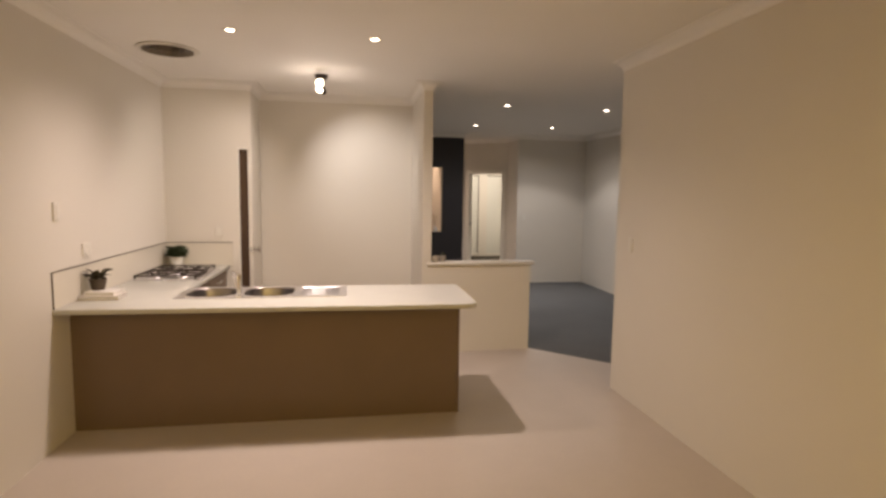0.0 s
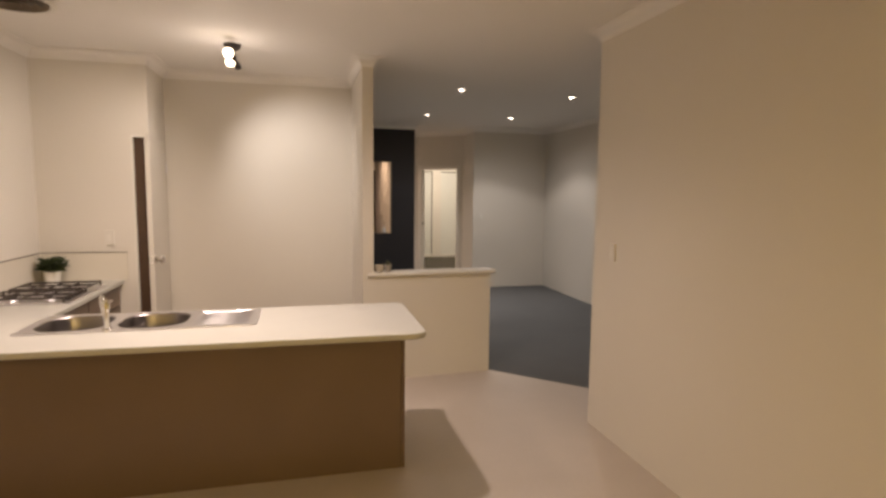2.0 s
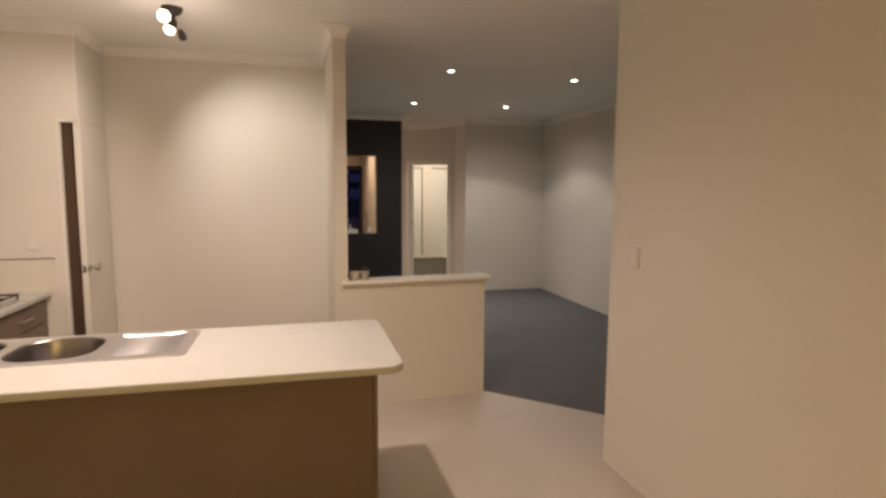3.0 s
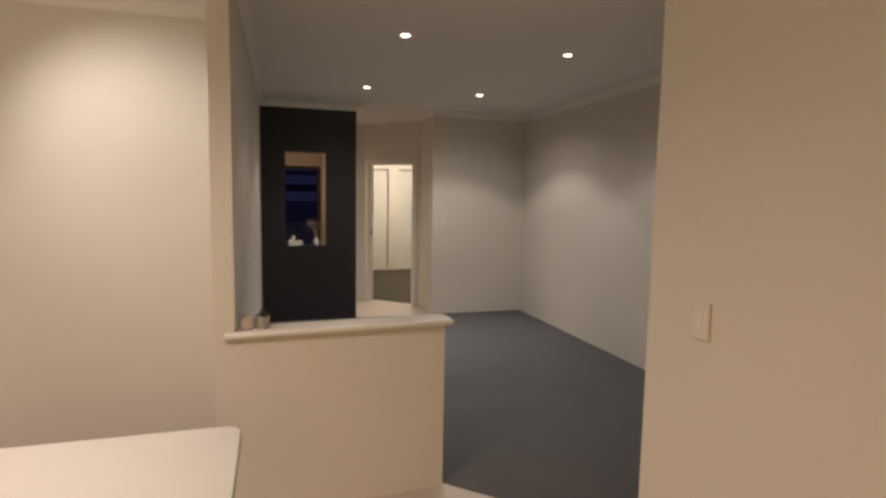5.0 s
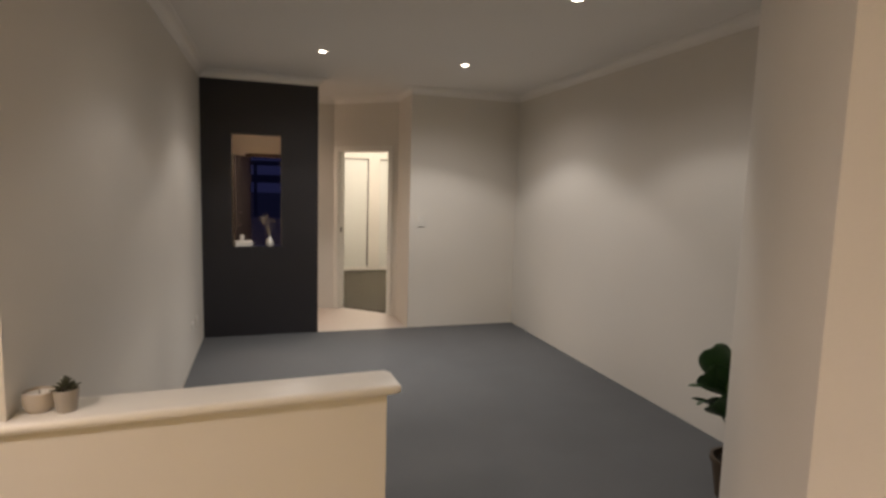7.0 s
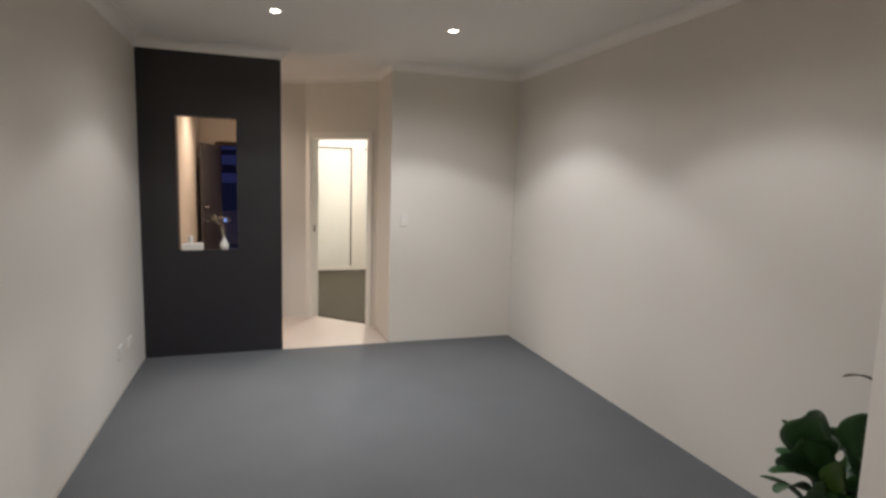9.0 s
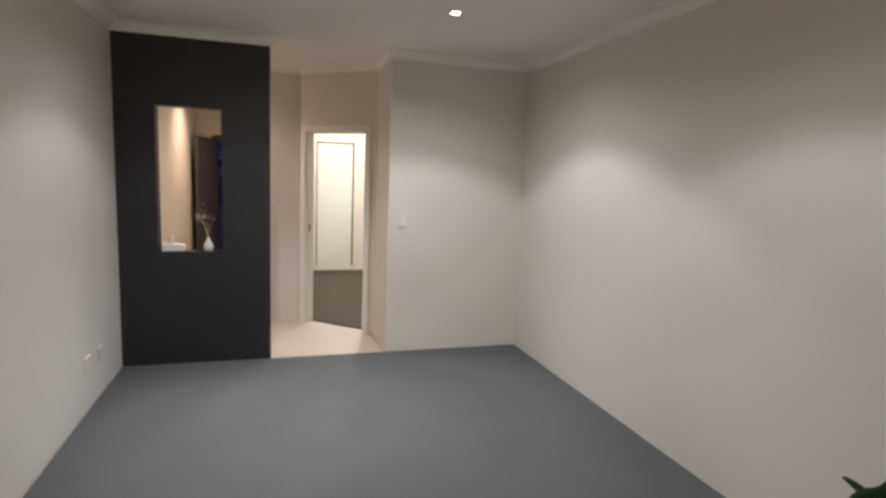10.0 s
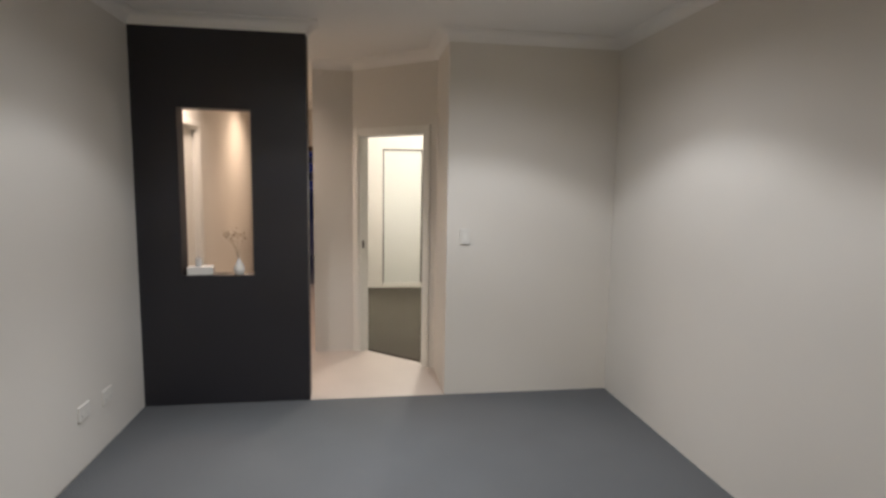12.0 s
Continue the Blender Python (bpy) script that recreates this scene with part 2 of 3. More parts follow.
# splayed wall from the dining wall into the lounge
structure("wall_splayed", prism([(XR, 5.39), (4.10, 6.62), (4.18, 6.50), (XR + T, 5.28)], 0, CEIL), PAINT, "angled cream wall leading into the lounge")
structure("wall_lounge_near", boxes(((4.18, 6.50, 0), (RX + T, 6.62, CEIL))), PAINT, "cream lounge wall behind the plant")
structure("wall_lounge_right", boxes(((RX, 6.62, 0), (RX + T, FAR, CEIL))), PAINT, "long cream lounge wall lit by downlights")
structure("wall_lounge_far", boxes(((3.78, FAR, 0), (RX + T, FAR + T, CEIL))), PAINT, "cream lounge end wall")
structure("wall_nook_right", boxes(((3.78, FAR + T, 0), (3.90, 11.46, CEIL))), PAINT, "short cream return wall beside the bedroom door")

# charcoal feature wall with its opening
BW = 0.14
OX0, OX1, OZ0, OZ1 = 1.925, 2.405, 0.93, 2.085
structure("wall_feature", boxes(((LX, FAR, 0), (OX0, FAR + BW, CEIL)), ((OX1, FAR, 0), (2.78, FAR + BW, CEIL)), ((OX0, FAR, 0), (OX1, FAR + BW, OZ0)), ((OX0, FAR, OZ1), (OX1, FAR + BW, CEIL))), BLACK, "charcoal painted feature wall with a rectangular opening")

# bedroom door wall, set across the corner
DA, DB = Vector((3.08, 12.06)), Vector((3.78, 11.46))
dlen = (DB - DA).length
dturn = math.degrees(math.atan2((DB - DA).y, (DB - DA).x))
DM = pose(DA.x, DA.y, 0, 0, 0, dturn)
D0, D1 = 0.062, 0.802
structure("wall_bedroom_door", boxes(((0, 0, 0), (D0, T, CEIL)), ((D1, 0, 0), (dlen, T, CEIL)), ((D0, 0, 2.035), (D1, T, CEIL)), m=DM), PAINT, "angled cream wall with the bedroom doorway")
structure("wall_nook_end", boxes(((2.72, 12.06, 0), (3.08, 12.18, CEIL))), PAINT, "cream wall at the end of the tiled nook")

# entry hall
HX0, HX1, HY = 1.66, 2.72, 15.5
structure("wall_entry_right", boxes(((HX1, 12.18, 0), (HX1 + T, HY, CEIL))), PAINT, "cream wall of the entry hall")
structure("wall_entry_left", boxes(((HX0 - T, FAR + BW, 0), (HX0, 11.50, CEIL)), ((HX0 - T, 11.50, 2.08), (HX0, 12.31, CEIL)), ((HX0 - T, 12.31, 0), (HX0, HY, CEIL))), PAINT, "cream wall of the entry hall with a side doorway")
structure("wall_entry_end", boxes(((HX0 - T, HY, 0), (1.90, HY + T, CEIL)), ((2.70, HY, 0), (HX1 + T, HY + T, CEIL)), ((1.90, HY, 2.12), (2.70, HY + T, CEIL))), PAINT, "cream wall round the front door")
structure("wall_side_room", boxes(((0.9, 11.0, 0), (1.0, 12.6, CEIL))), PAINT, "cream wall beyond the side doorway")

# bedroom
BX1, BY = 6.4, 15.25
structure("wall_bedroom_left", boxes(((3.10, 12.20, 0), (3.22, BY, CEIL))), PAINT, "cream bedroom wall")
structure("wall_bedroom_right", boxes(((BX1, FAR + T, 0), (BX1 + T, BY + T, CEIL))), PAINT, "cream bedroom side wall")
WIN = [(3.475, 4.085), (4.30, 4.90)]
(W0, W1), (W2, W3) = WIN
structure("wall_bedroom_window", boxes(((3.10, BY, 0), (W0, BY + T, CEIL)), ((W1, BY, 0), (W2, BY + T, CEIL)), ((W3, BY, 0), (BX1, BY + T, CEIL)),
    ((W0, BY, 2.11), (W1, BY + T, CEIL)), ((W2, BY, 2.11), (W3, BY + T, CEIL)), ((W0, BY, 0), (W1, BY + T, 0.04)), ((W2, BY, 0), (W3, BY + T, 0.04))), PAINT, "cream bedroom wall with two tall windows")
structure("wall_bedroom_near", boxes(((RX + T, FAR, 0), (BX1 + T, FAR + T, CEIL))), PAINT, "cream bedroom wall")

# floors and ceiling
structure("floor", boxes(((-1.3, REAR - 0.2, -0.12), (BX1 + 0.3, BY + 0.3, -0.012))), GROUT, "cement bed under the floor finishes")
carpet_edge = [(LX, 6.64), (2.646, 6.74), (2.650, 6.65), (3.44, 5.885), (4.10, 6.62), (RX, 6.62), (RX, FAR), (LX, FAR)]
structure("carpet_lounge", prism(carpet_edge, -0.012, 0.004), CARPET, "charcoal grey carpet in the lounge")
structure("carpet_bedroom", prism([(3.22, 12.08), (3.86, 11.52), (3.90, FAR + T), (BX1, FAR + T), (BX1, BY), (3.22, BY)], -0.012, 0.004), OLIVE, "olive brown bedroom carpet")
structure("ceiling", boxes(((-1.3, REAR - 0.2, CEIL), (BX1 + 0.3, BY + 0.3, CEIL + 0.1))), WHITE, "flat white plaster ceiling")

# cove cornices
COVE = [(0.0, CEIL), (0.0, CEIL - 0.075), (0.006, CEIL - 0.075)] + [(0.085 - 0.079 * math.cos(a), CEIL - 0.075 + 0.069 * math.sin(a)) for a in [radians(d) for d in (9, 27, 45, 63, 81)]] + [(0.085, CEIL - 0.006), (0.085, CEIL)]
structure("cornice_dining", run([(4.10, 6.62), (XR, 5.39), (XR, REAR), (XL, REAR), (XL, 6.985), (-0.18, 6.985), (-0.18, BACK), (1.50, BACK), (1.508, 6.555), (1.60, 6.563), (LX, FAR), (2.78, FAR), (2.78, FAR + BW)][::-1], COVE), WHITE, "white cove cornice round the kitchen and dining area", True)
structure("cornice_lounge", run([(3.08, 12.06), (3.78, 11.46), (3.78, FAR), (RX, FAR), (RX, 6.62), (4.10, 6.62)][::-1], COVE), WHITE, "white cove cornice round the lounge", True)
structure("cornice_nook", run([(3.08, 12.06), (2.72, 12.06)], COVE), WHITE, "white cove cornice at the tiled nook", True)

# tiled floors
structure("floor_kitchen_tile", prism([(XL, REAR), (XR, REAR), (XR, 5.39), (3.44, 5.885), (2.656, 6.66), (2.62, 6.70), (1.50, 6.60), (1.50, BACK), (-0.9, BACK + 0.3), (XL, 6.99)], -0.012, 0.0), TILE, "pale cream tiled floor with faint mottling")
structure("floor_entry_tile", prism([(1.0, FAR), (3.78, FAR), (3.80, 11.50), (3.16, 12.10), (HX1, 12.12), (HX1, HY + T), (1.0, HY + T)], -0.012, 0.0), TILE, "pale cream tiled floor of the entry")

# ---- doors and windows ----
# bedroom doorway lining
arch = empty("door_1", DA.x, DA.y, 0, dturn, "white painted bedroom door frame without its leaf in view")
tagged(arch, kind="structure")
part("architrave", boxes(((D0 - 0.055, -0.014, 0), (D0 + 0.006, 0, 2.09)), ((D1 - 0.006, -0.014, 0), (D1 + 0.055, 0, 2.09)), ((D0 + 0.006, -0.014, 2.029), (D1 - 0.006, 0, 2.09)), r=0.004), GLOSS, arch)
part("jamb", boxes(((D0, 0.0, 0), (D0 + 0.018, T, 2.035)), ((D1 - 0.018, 0.0, 0), (D1, T, 2.035)), ((D0 + 0.018, 0.0, 2.017), (D1 - 0.018, T, 2.035))), GLOSS, arch)
part("strike_plate", boxes(((D0 + 0.018, 0.035, 0.99), (D0 + 0.022, 0.060, 1.06)), r=0.001), DARKTRIM, arch, "small dark bronze strike plate")

# pantry door, standing open against the side wall
pantry = tagged(empty("door_2", -0.215, 7.53, 0, -90, "cream painted pantry door standing open"), kind="structure")
part("leaf", boxes(((0.0, 0.0, 0.012), (0.545, 0.038, 2.046)), r=0.002), PAINT, pantry)
knob = lathe([(0.0, 0.0), (0.032, 0.0), (0.032, 0.007), (0.012, 0.011), (0.011, 0.026), (0.024, 0.034), (0.028, 0.046), (0.022, 0.056), (0.0, 0.060)], 20, pose(0.505, 0.038, 1.02, -90, 0, 0) @ Matrix.Scale(1.3, 4))
part("door_handle", knob, CHROME, pantry, "round chrome door knob", True)
part("latch_plate", boxes(((0.545, 0.008, 0.99), (0.548, 0.030, 1.05))), CHROME, pantry, "small chrome latch plate")
for z in (0.25, 1.75):
    part("hinge", tube([(0.012, 0.041, z), (0.012, 0.041, z + 0.09)], 0.006, 8), STEEL, pantry)
structure("pantry_lining", boxes(((-0.300, 7.02, 0), (-0.217, 7.06, 2.03))), PANTRY, "dark brown panel inside the pantry")
structure("pantry_jamb", boxes(((-0.315, 6.983, 0), (-0.300, 7.105, 2.045)), ((-0.300, 6.983, 2.03), (-0.218, 7.105, 2.045))), GLOSS, "white painted pantry door jamb")

# front door with frame, swung into the hall against its side wall
front = tagged(empty("door_3", 1.90, HY, 0, 0, "charcoal front door standing open to the blue dusk"), kind="structure")
part("frame", boxes(((-0.012, -0.02, 0), (0.045, T + 0.01, 2.12)), ((0.755, -0.02, 0), (0.812, T + 0.01, 2.12)), ((0.045, -0.02, 2.065), (0.755, T + 0.01, 2.132)), r=0.003), TIMBER, front)
leafm = pose(0.050, -0.03, 0, 0, 0, -107)
leaf = part("leaf", boxes(((0.0, 0.0, 0.01), (0.76, 0.04, 2.06)), r=0.003, m=leafm), LEAFBOARD, front)
for z in (0.22, 0.92, 1.62):
    part("panel", boxes(((0.12, 0.040, z), (0.58, 0.046, z + (0.5 if z < 0.9 else 0.32))), r=0.003, m=leafm), LEAFBOARD, leaf)
for z in (0.89, 1.10):
    part("door_handle", lathe([(0, 0), (0.024, 0), (0.024, 0.008), (0.010, 0.012), (0.010, 0.035), (0.022, 0.042), (0.022, 0.055), (0, 0.06)], 16, leafm @ pose(0.69, 0.04, z, -90, 0, 0)), CHROME, leaf, "round chrome handle", True)
part("strike_plate", boxes(((0.045, -0.022, 0.88), (0.062, -0.018, 1.04)), r=0.001), GLOSS, front, "pale metal strike plate")

# side doorway in the entry hall
side = tagged(empty("door_4", HX0, 11.50, 0, 90, "white architrave round the side doorway"), kind="structure")
part("architrave", boxes(((-0.055, -0.014, 0), (0.0, 0, 2.14)), ((0.81, -0.014, 0), (0.87, 0, 2.14)), ((0.0, -0.014, 2.08), (0.81, 0, 2.14)), r=0.004), GLOSS, side)
part("jamb", boxes(((0.0, 0, 0), (0.018, T, 2.08)), ((0.792, 0, 0), (0.81, T, 2.08)), ((0.018, 0, 2.062), (0.792, T, 2.08))), GLOSS, side)
part("leaf", boxes(((0.02, 0.05, 0.01), (0.79, 0.09, 2.06)), r=0.002), GLOSS, side)

# bedroom windows and their roller blinds
for k, (x0, x1) in enumerate(WIN):
    win = tagged(empty("window_%d" % (k + 1), x0, BY, 0, 0, "tall window behind a lowered roller blind"), kind="structure")
    w = x1 - x0
    gap = 0.020 - 0.018 * k
    part("window_frame", boxes(((0, 0.016, 0.04), (0.035, 0.09, 2.11)), ((w - 0.035, 0.016, 0.04), (w, 0.09, 2.11)), ((0.035, 0.016, 0.04), (w - 0.035, 0.09, 0.08)), ((0.035, 0.016, 2.07), (w - 0.035, 0.09, 2.11))), DARKTRIM, win)
    part("pane", boxes(((0.035, 0.055, 0.08), (w - 0.035, 0.061, 2.07))), FENCE, win, "dark night-time glass")
    blind = empty("roller_blind", x0, BY, 0, 0, "cream roller blind drawn fully down over a window", "blind", "bedroom roller blinds")
    part("fabric", boxes(((gap, 0.006, 0.050), (w - 0.030, 0.009, 2.082))), BLIND, blind)
    part("roller", tube([(gap, 0.012, 2.070), (w - 0.030, 0.012, 2.070)], 0.017, 12), BLIND, blind, "", True)
    part("bottom_rail", boxes(((0.004, -0.002, 0.041), (w - 0.010, 0.012, 0.082)), r=0.003), GLOSS, blind)
    part("chain", tube([(w - 0.028, -0.004, 2.05), (w - 0.028, -0.004, 0.95)], 0.002, 6), GLOSS, blind, "thin white bead chain")

# outside the front door
structure("ground", boxes(((-60, HY + T, -0.10), (60, 120, -0.03))), CONCRETE, "dim concrete paving outside")
fence = empty("garden_fence", 1.4, 19.5, -0.03, 0, "low boarded fence in blue dusk light", "fence")
for i in range(24):
    part("board", boxes(((-4.8 + i * 0.4, 0, 0), (-4.405 + i * 0.4, 0.03, 0.74)), r=0.003), PALING, fence)
part("rail", boxes(((-4.8, -0.02, 0.74), (4.8, 0.05, 0.78)), r=0.004), PALING, fence)
carport = empty("carport", 1.5, 30.0, -0.03, 0, "dark carport beam on posts across the street", "carport")
part("beam", boxes(((-5.0, 0, 1.68), (5.0, 0.2, 2.02)), r=0.01), STREET, carport)
part("fascia", boxes(((-5.2, -0.1, 2.42), (5.2, 0.3, 2.62)), r=0.01), STREET, carport)
for x in (-4.6, 0.2, 4.6):
    part("post", boxes(((x, 0.02, 0), (x + 0.14, 0.16, 2.42)), r=0.008), STREET, carport)
lantern = empty("garden_light", 1.85, 18.4, -0.03, 0, "small blue garden light on a stake", "light")
part("stake", tube([(0, 0, 0), (0, 0, 0.62)], 0.012, 8), FENCE, lantern)
part("lens", lathe([(0, 0.62), (0.03, 0.62), (0.03, 0.68), (0, 0.69)], 12), BLUELAMP, lantern, "glowing blue lens")

# ---- half wall cap ----
CAPM = pose(1.556, 6.532, 0.897, 0, 0, 2.9)
cap = empty("wall_cap", 0, 0, 0, 0, "white bullnosed cap on the half-height wall", "ledge")
bm = bmesh.new()
edge = []
for a in range(0, 181, 30):
    edge.append((-0.0165 * math.sin(radians(a)), 0.0165 - 0.0165 * math.cos(radians(a))))
prof = [(0.168, 0.0)] + [(o + 0.0165, z) for o, z in edge] + [(0.168, 0.033)]
rings = []
for x in (0.0, 1.12, 1.14):
    inset = 0.012 if x == 1.14 else 0.0
    rings.append([bm.verts.new((x, min(max(y, inset), 0.168 - inset), 0.0165 + (z - 0.0165) * (0.7 if inset else 1))) for y, z in prof])
for a, b in zip(rings, rings[1:]):
    for i in range(len(prof)):
        j = (i + 1) % len(prof)
        bm.faces.new([a[i], a[j], b[j], b[i]])
bm.faces.new(rings[0])
bm.faces.new(rings[-1])
bmesh.ops.transform(bm, matrix=CAPM, verts=bm.verts)
part("ledge", bm, GLOSS, cap, "", True)

# ---- kitchen ----
# brown peninsula carcass
pen = empty("peninsula_cabinet", 0, 0, 0, 0, "brown laminate peninsula cabinet under the worktop", "cabinet")
part("front_panel", boxes(((XL, 5.035, 0), (1.575, 5.053, 0.83))), BROWN, pen)
part("end_panel", boxes(((1.577, 5.033, 0), (1.595, 5.58, 0.83))), BROWN, pen)
part("carcass", boxes(((-0.42, 5.055, 0.10), (1.575, 5.09, 0.83)), ((1.10, 5.10, 0.10), (1.574, 5.555, 0.82))), BROWN, pen)
part("toe_kick", boxes(((-0.40, 5.50, 0), (1.574, 5.515, 0.10))), DARKTRIM, pen)
for i in range(3):
    x0 = -0.40 + i * 0.66
    door = part("door", boxes(((x0 + 0.003, 5.558, 0.11), (x0 + 0.655, 5.576, 0.82)), r=0.002), BROWN, pen)
    part("handle", tube([(x0 + 0.56, 5.578, 0.70), (x0 + 0.56, 5.600, 0.70), (x0 + 0.56, 5.600, 0.80), (x0 + 0.56, 5.578, 0.80)], 0.005, 8), STEEL, door, "", True)

# drawer units along the left wall, below the hob
for k, y0 in enumerate((5.60, 6.29)):
    unit = empty("drawer_unit", -0.44, y0, 0, 0, "brown laminate drawer unit with steel pulls", "cabinet", "drawer units under the hob")
    w = 0.685
    part("body", boxes(((-0.55, 0.002, 0.10), (-0.02, w - 0.002, 0.82))), BROWN, unit)
    part("toe_kick", boxes(((-0.08, 0.002, 0), (-0.06, w - 0.002, 0.10))), DARKTRIM, unit)
    for z0, z1 in ((0.105, 0.40), (0.405, 0.66), (0.665, 0.82)):
        front_d = part("drawer_front", boxes(((-0.018, 0.004, z0), (0.0, w - 0.004, z1 - 0.004)), r=0.002), BROWN, unit)
        zc = (z0 + z1) / 2
        part("handle", tube([(0, w / 2 - 0.07, zc), (0.024, w / 2 - 0.07, zc), (0.024, w / 2 + 0.07, zc), (0, w / 2 + 0.07, zc)], 0.006, 8), STEEL, front_d, "brushed steel bar pull", True)


def arc(cx, cy, r, a0, a1, n=6):
    return [(cx + r * math.cos(radians(a0 + (a1 - a0) * i / n)), cy + r * math.sin(radians(a0 + (a1 - a0) * i / n))) for i in range(n + 1)]


# L-shaped worktop with the sink cut-out
WF, WB, WX = 4.785, 5.625, 1.678
outline = [(XL, WF + 0.045)] + arc(WX - 0.075, WF + 0.075, 0.075, -90, 0) + arc(WX - 0.05, WB - 0.05, 0.05, 0, 90) + [(-0.41, WB), (-0.41, 6.985), (XL, 6.985)]
SX0, SX1, SY0, SY1 = -0.41, 0.775, 5.135, 5.585
hole = [(SX0 + 0.02, SY0 + 0.02), (SX1 - 0.02, SY0 + 0.02), (SX1 - 0.02, SY1 - 0.02), (SX0 + 0.02, SY1 - 0.02)]
bm = bmesh.new()
for loop, turn_in in ((outline, 0), (hole, 1)):
    vs = [bm.verts.new((x, y, 0.865)) for x, y in loop]
    for i in range(len(vs)):
        bm.edges.new([vs[i], vs[(i + 1) % len(vs)]])
bmesh.ops.triangle_fill(bm, use_beauty=True, edges=bm.edges[:])
grown = bmesh.ops.extrude_face_region(bm, geom=bm.faces[:])
bmesh.ops.translate(bm, vec=(0, 0, -0.034), verts=[v for v in grown["geom"] if isinstance(v, bmesh.types.BMVert)])
bmesh.ops.recalc_face_normals(bm, faces=bm.faces)
rim = [e for e in bm.edges if e.is_manifold and e.calc_face_angle() > radians(60) and abs(e.verts[0].co.z - e.verts[1].co.z) < 1e-4]
bmesh.ops.bevel(bm, geom=rim, offset=0.006, segments=3, affect="EDGES", profile=0.5)
worktop = empty("kitchen_worktop", 0, 0, 0, 0, "L-shaped cream laminate kitchen worktop with rounded end", "worktop")
part("top_panel", bm, WORKTOP, worktop, "", True)
part("edge_band", run(outline[:-2], [(-0.0015, 0.839), (-0.0015, 0.857), (0.0005, 0.857), (0.0005, 0.839)]), WORKTOP, worktop, "cream laminate edging strip", True)

# splashback with a dark line along its edge
splash = empty("splashback", 0, 0, 0, 0, "low cream splashback with a dark edging line", "splashback")
part("panel", boxes(((XL, WF + 0.055, 0.866), (XL + 0.008, 6.985, 1.092))), SPLASH, splash)
part("panel", boxes(((XL + 0.008, 6.977, 0.866), (-0.375, 6.985, 1.092))), SPLASH, splash)
part("edging", boxes(((XL, WF + 0.055, 1.092), (XL + 0.010, 6.985, 1.098)), ((XL + 0.010, 6.975, 1.092), (-0.375, 6.985, 1.098)), ((XL, WF + 0.051, 0.866), (XL + 0.009, WF + 0.055, 1.098))), DARKTRIM, splash, "thin dark edging strip")

# double-bowl sink with drainer
sink = empty("kitchen_sink", 0, 0, 0, 0, "stainless steel double-bowl sink with ribbed drainer", "sink")


def bowl(x0, x1, y0, y1, depth):
    bm = bmesh.new()
    rows = []
    for inset, z, r in ((0.0, 0.870, 0.13), (0.005, 0.862, 0.13), (0.007, 0.870 - depth * 0.8, 0.125), (0.05, 0.870 - depth, 0.07), (0.13, 0.868 - depth, 0.03)):
        a, b, c, d = x0 + inset, x1 - inset, y0 + inset, y1 - inset
        r = min(r, (b - a) / 2 - 0.005, (d - c) / 2 - 0.005)
        pts = arc(a + r, c + r, r, 180, 270) + arc(b - r, c + r, r, 270, 360) + arc(b - r, d - r, r, 0, 90) + arc(a + r, d - r, r, 90, 180)
        rows.append([bm.verts.new((x, y, z)) for x, y in pts])
    for p, q in zip(rows, rows[1:]):
        for i in range(len(p)):
            j = (i + 1) % len(p)
            bm.faces.new([p[i], p[j], q[j], q[i]])
    bm.faces.new(rows[-1])
    return bm


B1 = (SX0 + 0.05, SX0 + 0.40, SY0 + 0.045, SY1 - 0.03)
B2 = (SX0 + 0.45, SX0 + 0.80, SY0 + 0.045, SY1 - 0.03)
# bowls are the rim's steel, coloured darker for the shade inside them
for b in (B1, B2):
    bw = part("bowl", bowl(*b, 0.17), SHADEDSTEEL, sink, "", True)
    cx, cy = (b[0] + b[1]) / 2, (b[2] + b[3]) / 2
    part("drain", lathe([(0, 0.702), (0.036, 0.702), (0.040, 0.700), (0.040, 0.697), (0, 0.697)], 20, Matrix.Translation((cx, cy, 0))), CHROME, bw, "", True)
bm = bmesh.new()
loops = [arc(SX0 + 0.04, SY0 + 0.04, 0.04, 180, 270) + arc(SX1 - 0.04, SY0 + 0.04, 0.04, 270, 360) + arc(SX1 - 0.04, SY1 - 0.04, 0.04, 0, 90) + arc(SX0 + 0.04, SY1 - 0.04, 0.04, 90, 180)]
for x0, x1, y0, y1 in (B1, B2):
    r = 0.13
    loops.append(arc(x0 + r, y0 + r, r, 180, 270) + arc(x1 - r, y0 + r, r, 270, 360) + arc(x1 - r, y1 - r, r, 0, 90) + arc(x0 + r, y1 - r, r, 90, 180))
DX0, DX1, DY0, DY1 = SX0 + 0.84, SX1 - 0.045, SY0 + 0.05, SY1 - 0.035
loops.append([(DX0, DY0), (DX1, DY0), (DX1, DY1), (DX0, DY1)])
for loop in loops:
    vs = [bm.verts.new((x, y, 0.870)) for x, y in loop]
    for i in range(len(vs)):
        bm.edges.new([vs[i], vs[(i + 1) % len(vs)]])
bmesh.ops.triangle_fill(bm, use_beauty=True, edges=bm.edges[:])
outer = [e for e in bm.edges if e.is_boundary and all(min(abs(v.co.x - SX0), abs(v.co.x - SX1), abs(v.co.y - SY0), abs(v.co.y - SY1)) < 0.041 for v in e.verts) and not all(DX0 - 1e-4 <= v.co.x <= DX1 + 1e-4 and DY0 - 1e-4 <= v.co.y <= DY1 + 1e-4 for v in e.verts)]
ext = bmesh.ops.extrude_edge_only(bm, edges=outer)
for v in ext["geom"]:
    if isinstance(v, bmesh.types.BMVert):
        v.co.z = 0.8655
        v.co.x += 0.004 if v.co.x > 0.2 else -0.004
